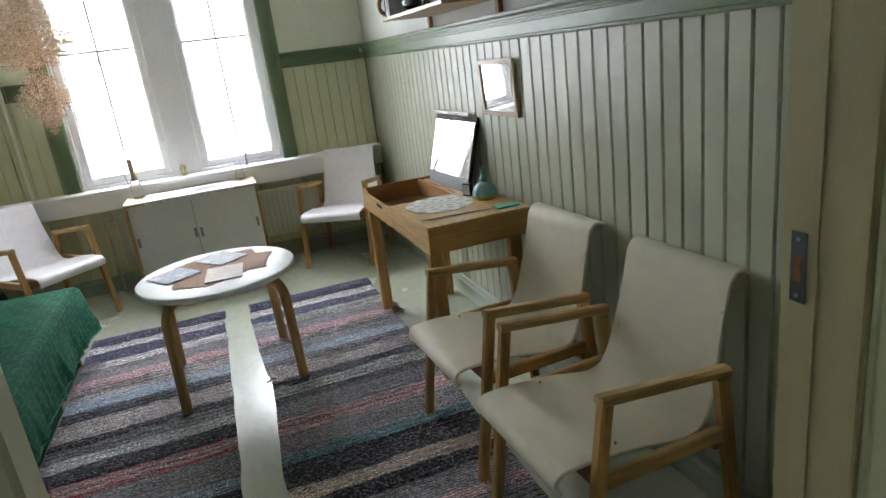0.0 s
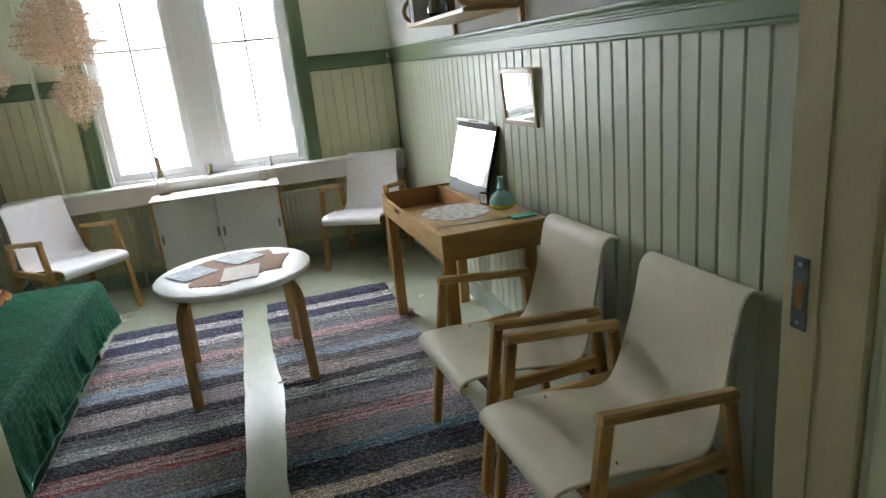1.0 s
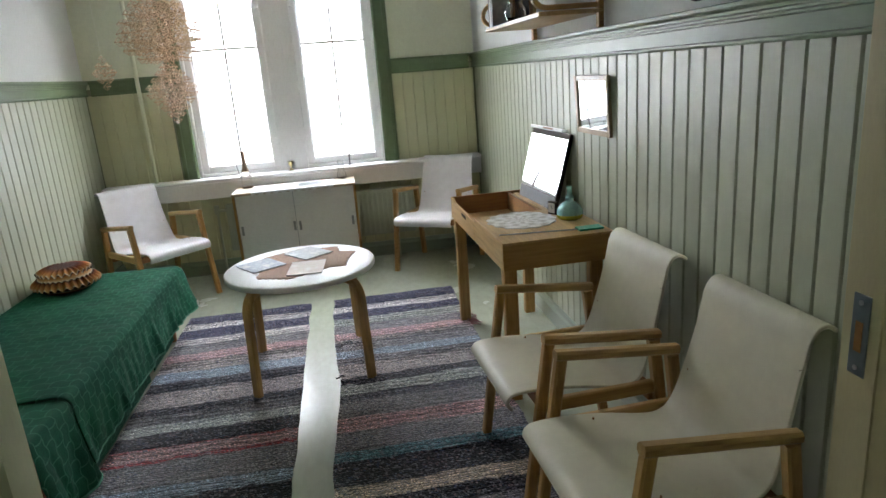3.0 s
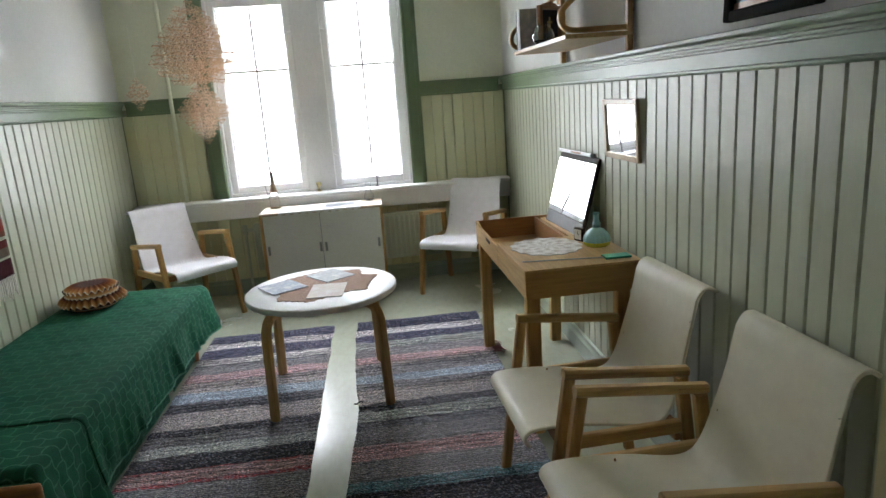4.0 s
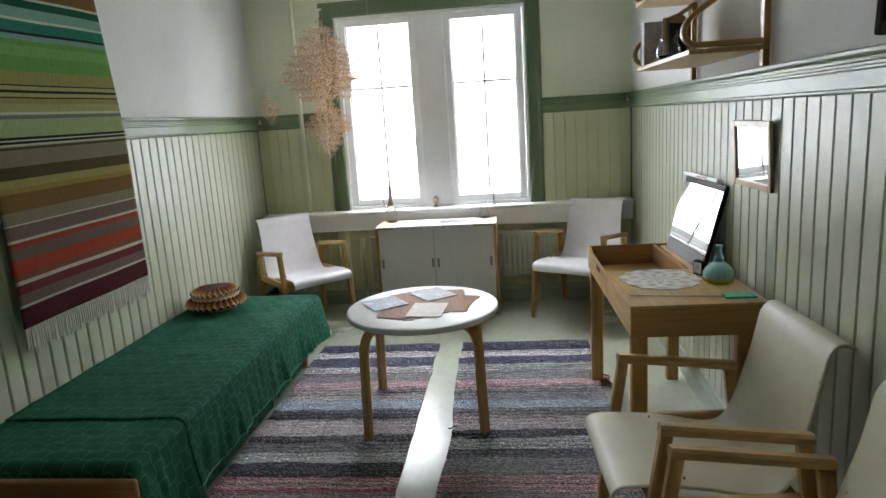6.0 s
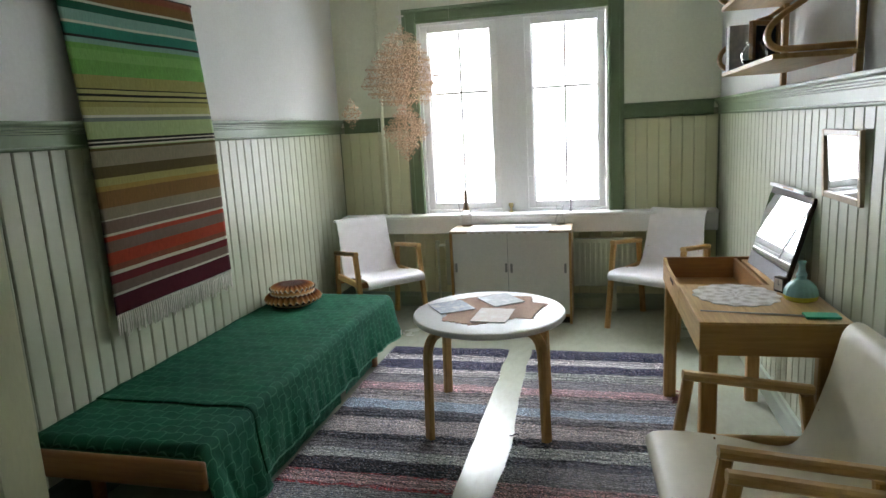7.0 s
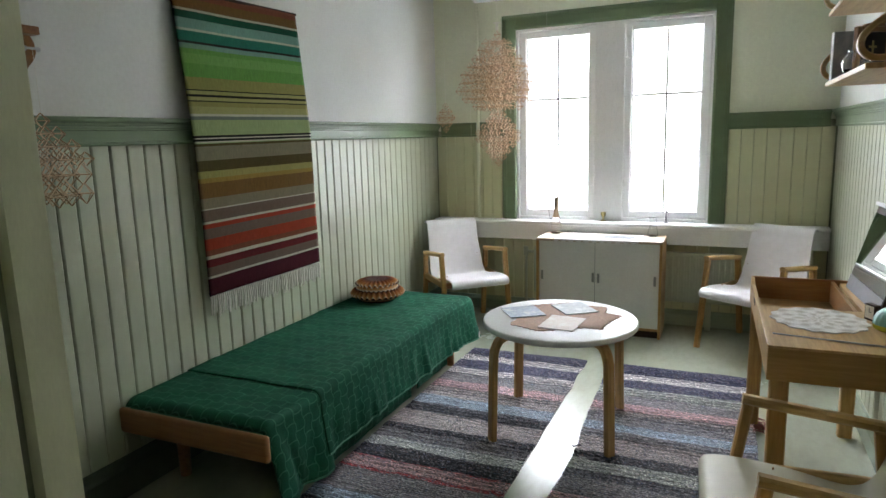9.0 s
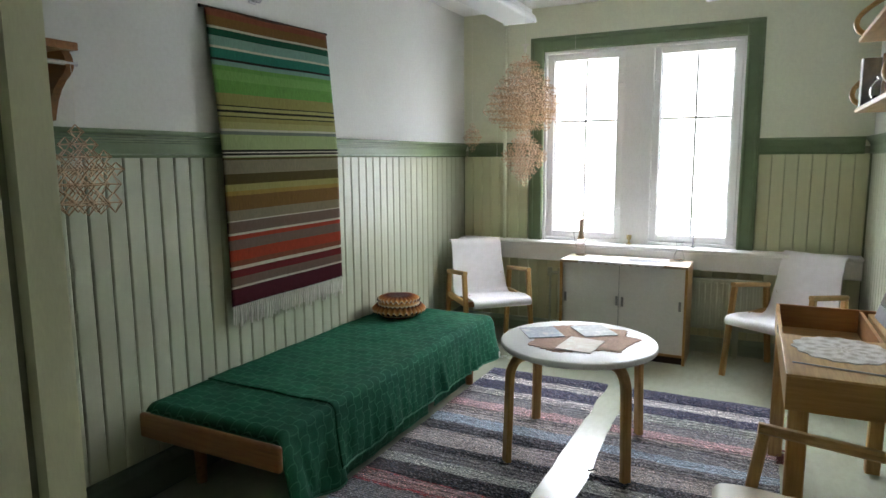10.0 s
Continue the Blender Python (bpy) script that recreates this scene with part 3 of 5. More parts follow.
# window
window = structure(thing("window_1", 0, 0, 0), "white two-casement window with a wide middle post", "window")
CW = 0.112
for nm, (x0, x1, z0, z1) in {"left": (WX0 - CW, WX0, SILL, WZ1 + CW), "right": (WX1, WX1 + CW, SILL, WZ1 + CW), "head": (WX0, WX1, WZ1, WZ1 + CW)}.items():
    bm = boxed(x0, x1, YB - 0.024, YB + 0.003, z0, z1, bevel=0.004)
    if nm == "head":
        box(bm, x0 - CW + 0.016, x1 + CW - 0.016, YB - 0.036, YB - 0.0245, z1 - 0.034, z1 - 0.012, bevel=0.004)
        box(bm, x0, x1, YB - 0.032, YB - 0.0245, z0 + 0.006, z0 + 0.024, bevel=0.003)
    else:
        out = x0 if nm == "left" else x1 - 0.022
        box(bm, out + (0.012 if nm == "left" else -0.012), out + 0.022 + (0.012 if nm == "left" else -0.012), YB - 0.036, YB - 0.0245, z0, z1 - 0.036, bevel=0.004)
        inn = x1 - 0.024 if nm == "left" else x0 + 0.006
        box(bm, inn, inn + 0.018, YB - 0.032, YB - 0.0245, z0, z1 - CW + 0.02, bevel=0.003)
    part("casing", bm, M_RAIL, window, "dark sage green moulded casing")
# white linings of the reveal
part("lining", boxed(WX0 - 0.001, WX0 + 0.018, YB - 0.002, 5.345, SILL, WZ1 - 0.018), M_WHITE, window)
part("lining", boxed(WX1 - 0.018, WX1 + 0.001, YB - 0.002, 5.345, SILL, WZ1 - 0.018), M_WHITE, window)
part("lining", boxed(WX0, WX1, YB - 0.002, 5.345, WZ1 - 0.018, WZ1 + 0.001), M_WHITE, window)
MX0, MX1 = -0.285, -0.066                      # wide middle post
part("middle_post", boxed(MX0, MX1, 5.225, 5.345, SILL, WZ1 - 0.018, bevel=0.006), M_WHITE, window, "wide white middle post")
part("bottom_rail", boxed(WX0 + 0.018, WX1 - 0.018, 5.230, 5.355, SILL, SILL + 0.025, bevel=0.004), M_WHITE, window)
GY = 5.290


def casement(x0, x1, hinge):
    z0, z1 = SILL + 0.026, WZ1 - 0.02
    w = 0.052
    sash = part("window_frame", box(box(box(box(bmesh.new(), x0, x0 + w, 5.250, 5.310, z0, z1, bevel=0.005), x1 - w, x1, 5.250, 5.310, z0, z1, bevel=0.005),
                                        x0 + w, x1 - w, 5.252, 5.308, z0, z0 + w, bevel=0.005), x0 + w, x1 - w, 5.252, 5.308, z1 - w, z1, bevel=0.005), M_WHITE, window, "white painted casement")
    bead = bmesh.new()
    box(bead, x0 + w, x0 + w + 0.012, 5.270, 5.300, z0 + w, z1 - w, bevel=0.003)
    box(bead, x1 - w - 0.012, x1 - w, 5.270, 5.300, z0 + w, z1 - w, bevel=0.003)
    part("glazing_bead", bead, M_WHITE, sash)
    xm, zb = (x0 + x1) / 2, 1.735
    for a, b, c, d in ((x0 + w, xm, z0 + w, zb), (xm, x1 - w, z0 + w, zb), (x0 + w, xm, zb, z1 - w), (xm, x1 - w, zb, z1 - w)):
        ob = part("pane", boxed(a + 0.002, b - 0.002, GY, GY + 0.004, c + 0.002, d - 0.002), M_GLASS, sash)
        ob.visible_shadow = False
    part("glazing_bar", boxed(xm - 0.0085, xm + 0.0085, GY - 0.006, GY + 0.01, z0 + w, z1 - w, bevel=0.001), M_SILL, sash)
    part("glazing_bar", boxed(x0 + w, x1 - w, GY - 0.008, GY + 0.012, zb - 0.009, zb + 0.009, bevel=0.001), M_SILL, sash)
    hx = x1 - 0.006 if hinge > 0 else x0 + 0.006
    for hz in (1.08, 2.03):
        part("catch", rod(box(bmesh.new(), hx - 0.012, hx + 0.012, 5.237, 5.250, hz - 0.035, hz + 0.035, bevel=0.003), (hx, 5.231, hz - 0.02), (hx - 0.03 * hinge, 5.225, hz - 0.03), 0.006), M_WHITE, sash, "white painted window catch")
    hx = x0 + 0.004 if hinge > 0 else x1 - 0.004
    for hz in (1.05, 1.95):
        part("hinge", rod(bmesh.new(), (hx, 5.245, hz - 0.04), (hx, 5.245, hz + 0.04), 0.007, seg=10), M_WHITE, sash)


casement(WX0 + 0.02, MX0 + 0.004, 1)
casement(MX1 - 0.004, WX1 - 0.02, -1)

sill = structure(part("window_sill", boxed(XL + 0.004, XR - 0.004, 5.095, 5.25, SILL - 0.028, SILL - 0.001, bevel=0.008), M_WHITE), "long white painted window sill", "window sill")
part("apron", boxed(XL + 0.006, XR - 0.006, 5.115, YB - 0.002, SILL - 0.155, SILL - 0.029, bevel=0.006), M_SILL, sill, "grey-white apron board")

# overcast distance outside
ob = part("backdrop", boxed(-9, 9, 9.0, 9.1, -4, 9), M_BACKDROP)
structure(ob, "bright overcast sky beyond the window", "sky")

# radiator
rad = tagged(thing("radiator", -0.02, 5.14, 0), "pale green painted panel radiator under the window", "radiator")
bm = boxed(-0.72, 0.76, -0.022, 0.03, 0.20, 0.575, bevel=0.008)
part("panel", bm, M_RAD, rad)
rib = boxed(-0.012, 0.012, -0.030, -0.021, 0.225, 0.55, bevel=0.005)
rib_ob = part("rib", rib, M_RAD, rad)
rib_ob.location = (-0.69, 0, 0)
for i in range(1, 37):
    share("rib", rib_ob.data, rad, pose(-0.69 + 0.0395 * i, 0, 0))
part("valve", rod(rod(bmesh.new(), (-0.79, 0, 0.53), (-0.72, 0, 0.53), 0.012), (-0.79, 0, 0.50), (-0.79, 0, 0.57), 0.02), M_RAD, rad, "painted radiator valve")
part("pipe", rod(bmesh.new(), (-0.79, 0.01, 0.0), (-0.79, 0.01, 0.5), 0.010), M_RAD, rad)
for x in (-0.55, 0.6):
    part("foot", boxed(x - 0.02, x + 0.02, -0.02, 0.03, 0, 0.2), M_RAD, rad)

pipe = tagged(thing("heating_pipe", -1.225, 5.185, 0), "thin painted heating pipe running up the wall", "pipe")
part("tube", rod(bmesh.new(), (0, 0, SILL - 0.001), (0, 0, CEIL), 0.0145, seg=14), M_UPPER_BACK, pipe)
for zz in (1.2, 2.2):
    part("clip", rod(bmesh.new(), (0, 0, zz - 0.008), (0, 0, zz + 0.008), 0.0185, seg=14), M_UPPER_BACK, pipe)

# ceiling lamps, switched off
lamp = tagged(thing("ceiling_lamp", -1.005, 4.30, 2.45), "white fluorescent ceiling lamp with a ribbed cover, switched off", "ceiling lamp", "ceiling lamps")
part("cover", boxed(-0.125, 0.125, -0.62, 0.62, 0.0, 0.055, bevel=0.02, seg=3), M_LAMP, lamp)
part("housing", boxed(-0.10, 0.10, -0.60, 0.60, 0.056, 0.09, bevel=0.005), M_WHITE, lamp)
for yy in (-0.4, 0.4):
    part("hanger", rod(bmesh.new(), (0, yy, 0.09), (0, yy, CEIL - 2.45), 0.008), M_WHITE, lamp)
for yy in (-0.6, 0.6):
    part("end_cap", boxed(-0.127, 0.127, yy - 0.022, yy + 0.022, -0.002, 0.03, bevel=0.004), M_WHITE, lamp)
copy_thing(lamp, pose(0.43, 4.22, 2.45))


# ---------------------------------------------------------------- chairs
def arm_chair(shell_mat, label):
    """Armchair: bent plywood shell in a birch frame. It looks along +y."""
    ch = tagged(new("armchair"), label, "armchair", "armchairs")
    ch.empty_display_size = 0.05
    prof = spline([(0, a, b) for a, b in ((0.292, 0.372), (0.306, 0.392), (0.300, 0.414), (0.272, 0.427), (0.18, 0.428), (0.05, 0.414), (-0.06, 0.392), (-0.120, 0.389),
                                          (-0.160, 0.409), (-0.188, 0.46), (-0.212, 0.54), (-0.238, 0.64), (-0.258, 0.73), (-0.270, 0.782), (-0.290, 0.809), (-0.315, 0.812), (-0.336, 0.799))], 5)
    bm = sweep(bmesh.new(), prof, 0.455, 0.011, (1, 0, 0), 0.003)
    for v in bm.verts:                           # the back is a little narrower than the seat
        v.co.x *= 1 - 0.075 * min(1.0, max(0.0, (v.co.z - 0.42) / 0.25))
    part("shell", bm, shell_mat, ch, smooth=True)
    for sx in (-1, 1):
        x = 0.257 * sx
        part("leg", sweep(bmesh.new(), [(x, 0.262, 0.0), (x, 0.172, 0.604)], 0.035, 0.034, (1, 0, 0), 0.006), M_BIRCH_V, ch, "birch front leg")
        part("leg", sweep(bmesh.new(), [(x, -0.258, 0.0), (x, -0.190, 0.560)], 0.035, 0.038, (1, 0, 0), 0.006), M_BIRCH_V, ch, "birch rear leg")
        part("armrest", sweep(bmesh.new(), [(x, 0.190, 0.619), (x, -0.210, 0.575)], 0.037, 0.030, (1, 0, 0), 0.008), M_BIRCH_Y, ch)
        part("side_rail", sweep(bmesh.new(), [(x * 0.985, 0.205, 0.385), (x * 0.985, -0.215, 0.388)], 0.026, 0.046, (1, 0, 0), 0.005), M_BIRCH_Y, ch)
        for k, (yy, zz) in enumerate(((0.10, 0.4265), (-0.204, 0.50), (-0.213, 0.535))):
            tilt = (0, 0, 0.004) if k == 0 else (0, 0.005, 0.001)
            p = Vector((0.19 * sx, yy, zz))
            part("screw", rod(bmesh.new(), p - Vector(tilt), p + Vector(tilt) * 1.6, 0.003, seg=10), M_OAK_DARK, ch)
    part("cross_rail", boxed(-0.247, 0.247, 0.165, 0.205, 0.36, 0.402, bevel=0.005), M_OAK_DARK, ch)
    part("cross_rail", boxed(-0.247, 0.247, -0.215, -0.18, 0.33, 0.372, bevel=0.005), M_OAK_DARK, ch)
    return ch


def turned(fx, fy):
    return math.degrees(math.atan2(-fx, fy))


chair = arm_chair(M_SHELL, "cream bent-plywood armchair with birch arms against the panelling")
chair.matrix_world = pose(0.968, 1.425, 0, 0, 0, turned(-1, -0.045))
copy_thing(chair, pose(0.945, 2.058, 0, 0, 0, turned(-1, -0.05)))
white = arm_chair(M_SHELL_W, "white bent-plywood armchair with birch arms near the window")
white.matrix_world = pose(0.881, 4.79, 0, 0, 0, turned(-0.523, -0.852)) @ Matrix.Diagonal((1, 1, 0.985, 1))
copy_thing(white, pose(-1.168, 4.700, 0, 0, 0, turned(0.695, -0.719)))

# ---------------------------------------------------------------- round table
table = tagged(thing("round_table", -0.063, 3.205, 0, 4), "round white-topped table on bent birch legs", "table")
bm = lathe(bmesh.new(), [(0.0, 0.532), (0.368, 0.532), (0.374, 0.535), (0.377, 0.539), (0.377, 0.555), (0.374, 0.560), (0.369, 0.562), (0.0, 0.562)], 72, close=False)
part("tabletop", bm, [M_TOP], table, "white laminate top with a white edge", smooth=True)
for a in (45, 135, 225, 315):
    c, s = math.cos(radians(a)), math.sin(radians(a))
    path = spline([(0.405, 0, 0.0), (0.398, 0, 0.20), (0.391, 0, 0.40), (0.384, 0, 0.455), (0.362, 0, 0.496), (0.325, 0, 0.514), (0.25, 0, 0.518), (0.17, 0, 0.518)], 5)
    path = [(0.965 * p.x * c, 0.965 * p.x * s, p.z) for p in path]
    part("leg", sweep(bmesh.new(), path, 0.048, 0.030, (-s, c, 0), 0.006), M_BIRCH_V, table, smooth=True)


def ragged_disc(name, r, wave, count, mat, x, y, z, squash=1.0, turn=0.0, seg=160, thick=0.003):
    bm = bmesh.new()
    top, low = [], []
    for i in range(seg):
        a = 2 * math.pi * i / seg
        q = r * (1 + wave * math.sin(count * a) + wave * 0.6 * noise.noise((math.cos(a) * 2, math.sin(a) * 2, r * 7)))
        px, py = q * math.cos(a), q * squash * math.sin(a)
        top.append(bm.verts.new((px, py, thick)))
        low.append(bm.verts.new((px, py, 0)))
    c0 = bm.verts.new((0, 0, thick))
    for i in range(seg):
        j = (i + 1) % seg
        bm.faces.new((top[i], top[j], c0))
        bm.faces.new((low[i], low[j], top[j], top[i]))
    ob = part(name, bm, mat)
    ob.matrix_world = pose(x, y, z, 0, 0, turn)
    return ob


def burlap():
    bm = bmesh.new()
    k = 40
    ring = []
    corners = [(-0.245, -0.165), (-0.10, -0.262), (0.108, -0.18), (0.18, -0.205), (0.22, -0.085), (0.292, 0.035), (0.212, 0.085), (0.22, 0.20), (0.14, 0.215), (0.06, 0.205), (0.04, 0.272), (-0.17, 0.20)]
    for (ax, ay), (bx, by) in zip(corners, corners[1:] + corners[:1]):
        for i in range(k // 4):
            t = i / (k // 4)
            tooth = 0.006 * (1 if i % 2 else -1) + 0.008 * noise.noise((ax * 9 + t * 5, ay * 9, 1.7))
            nx, ny = by - ay, -(bx - ax)
            ln = math.hypot(nx, ny)
            ring.append((ax + (bx - ax) * t + nx / ln * tooth, ay + (by - ay) * t + ny / ln * tooth))
    top = [bm.verts.new((a, b, 0.0025)) for a, b in ring]
    low = [bm.verts.new((a, b, 0.0)) for a, b in ring]
    c0 = bm.verts.new((0, 0, 0.0025))
    for i in range(len(ring)):
        j = (i + 1) % len(ring)
        bm.faces.new((top[i], top[j], c0))
        bm.faces.new((low[i], low[j], top[j], top[i]))
    ob = part("table_mat", bm, M_BURLAP)
    ob.matrix_world = pose(-0.055, 3.235, 0.5622, 0, 0, 12)
    return tagged(ob, "brown woven burlap mat with a frayed edge on the table", "table mat")


burlap()


def booklet(x, y, z, turn, mat, label, w=0.205, d=0.20, t=0.005):
    b = tagged(thing("booklet", x, y, z, turn), label, "booklet", "booklets on the table")
    part("cover", boxed(-w / 2, w / 2, -d / 2, d / 2, t * 0.55, t, bevel=0.0008), mat, b)
    part("pages", boxed(-w / 2 + 0.003, w / 2 - 0.003, -d / 2 + 0.003, d / 2 - 0.003, 0, t * 0.54), M_PAPER, b)


booklet(-0.262, 3.242, 0.5649, 34, M_PRINT_BLUE, "blue-grey printed booklet on the woven mat", 0.185, 0.195)
booklet(-0.030, 3.385, 0.5649, 37, M_PRINT_GREY, "pale grey printed booklet on the woven mat", 0.175, 0.205)
booklet(-0.026, 3.108, 0.5649, -4, M_PRINT_WARM, "cream printed booklet on the woven mat", 0.172, 0.225)

# ---------------------------------------------------------------- rugs


def rug(name, x0, x1, y1, y0, letters, label, seed, bulge=0.0):
    """A rag rug: woven rows give it a lumpy top and uneven edges."""
    nx, ny = 60, 260
    bm = bmesh.new()
    grid = []
    length = y1 - y0
    for j in range(ny + 1):
        v = j / ny
        row = []
        for i in range(nx + 1):
            u = i / nx
            wob = 0.010 * noise.noise((seed, v * 16, 0.0)) + 0.004 * noise.noise((seed, v * 90, 3.0))
            wob2 = 0.010 * noise.noise((seed + 9, v * 16, 0.0)) + 0.004 * noise.noise((seed + 9, v * 90, 3.0))
            push = math.exp(-((v * length - 1.30) / 0.42) ** 2)
            x = (x0 + wob + bulge * push) * (1 - u) + (x1 + wob2) * u - x0
            y = -v * length + 0.012 * noise.noise((u * 3, seed, 5.0)) * (1 - v) + 0.006 * noise.noise((u * 6, v * 8, seed))
            z = 0.008 + 0.0025 * math.sin(v * length / 0.012 * math.pi) + 0.003 * noise.noise((u * 40, v * 120, seed)) + 0.003 * noise.noise((u * 5, v * 14, seed + 3))
            if bulge:                            # a low fold where a table leg has pushed the weave together
                z += 0.016 * math.exp(-((v * length - 1.245 - 0.05 * u) / 0.016) ** 2) * max(0.0, 1 - u / 0.26)
            row.append(bm.verts.new((x, y, max(z, 0.004))))
        grid.append(row)
    for j in range(ny):
        for i in range(nx):
            bm.faces.new((grid[j][i], grid[j][i + 1], grid[j + 1][i + 1], grid[j + 1][i]))
    edge = [e for e in bm.edges if e.is_boundary]
    ext = bmesh.ops.extrude_edge_only(bm, edges=edge)
    for g in ext["geom"]:
        if isinstance(g, bmesh.types.BMVert):
            g.co.z = 0.0005
    ob = part(name, bm, rug_material(name + "_weave", letters), smooth=True)
    ob.location = (x0, y1, 0)
    return tagged(ob, label, "rug", "rag rugs")


rug("rag_rug", -0.90, -0.113, 4.17, 1.17, "0 n .043 w .077 n .127 w .157 g .20 p .237 b .283 l .32 d .357 b .413 k .437 g .467 e .493 k .533 r .539 p .565 r .571 g .63 l .66 k .70 g .74 p .76 g .80 t .83 k .88 c .91 k",
    "striped rag rug in greys, pinks and blues beside the daybed", 2.0)
rug("rag_rug", 0.040, 0.850, 4.18, 1.18, "0 n .053 w .087 n .127 e .167 g .205 p .237 b .253 g .293 l .323 g .35 b .40 k .427 e .463 d .488 g .535 p .573 g .623 t .647 k .70 c .727 k .76 g .80 p .82 g .86 l .89 k",
    "striped rag rug in greys, pinks and teal under the armchairs", 5.0, 0.034)

def yarn(bm, pts, r):
    pts = spline(pts, 4)
    for a, b in zip(pts, pts[1:]):
        rod(bm, a, b, r, seg=5)
    return bm


rnd = random.Random(12)
tuft = bmesh.new()
for i in range(26):                              # frayed corner of the right-hand rug
    y = 3.44 + 0.16 * rnd.random()
    x = 0.835 + 0.015 * rnd.random()
    dx, dy = 0.02 + 0.05 * rnd.random(), 0.05 * (rnd.random() - 0.5)
    yarn(tuft, [(x, y, 0.010), (x + dx * 0.5, y + dy * 0.3, 0.012 + 0.012 * rnd.random()), (x + dx, y + dy, 0.004)], 0.0022)
fray = part("loose_yarn", tuft, plain("red_yarn", (0.30, 0.13, 0.13), 0.95))
tagged(fray, "frayed dull red yarn at the edge of the rag rug", "yarn")
knot = yarn(bmesh.new(), [(0.096, 2.985, 0.014), (0.078, 2.996, 0.012), (0.062, 2.990, 0.005), (0.052, 2.998, 0.004)], 0.0028)
tagged(part("loose_yarn", knot, M_BLACK), "black loose yarn end lying on the painted floor", "yarn")

# ---------------------------------------------------------------- daybed
bed = tagged(thing("daybed", 0, 0, 0), "low wooden daybed with a rounded foot board", "daybed")
part("foot_board", boxed(-1.600, -0.835, 1.905, 1.932, 0.285, 0.392, bevel=0.012, seg=4), M_BED_WOOD, bed, "reddish-brown foot board with rounded corners", smooth=True)
part("head_board", boxed(-1.600, -0.90, 4.005, 4.03, 0.285, 0.38, bevel=0.01, seg=3), M_BED_WOOD, bed)
for x0 in (-1.58, -0.905):
    part("side_rail", boxed(x0, x0 + 0.03, 1.933, 4.004, 0.285, 0.37, bevel=0.004), M_BED_WOOD, bed)
for x, y in ((-1.50, 2.13), (-0.93, 2.13), (-1.50, 3.82), (-0.93, 3.82)):
    part("leg", rod(bmesh.new(), (x, y, 0.0), (x, y, 0.29), 0.024, 0.03, 16), M_BED_WOOD, bed)
part("mattress", boxed(-1.59, -0.885, 1.94, 4.02, 0.30, 0.405, bevel=0.03, seg=3), M_SPREAD_EDGE, bed)


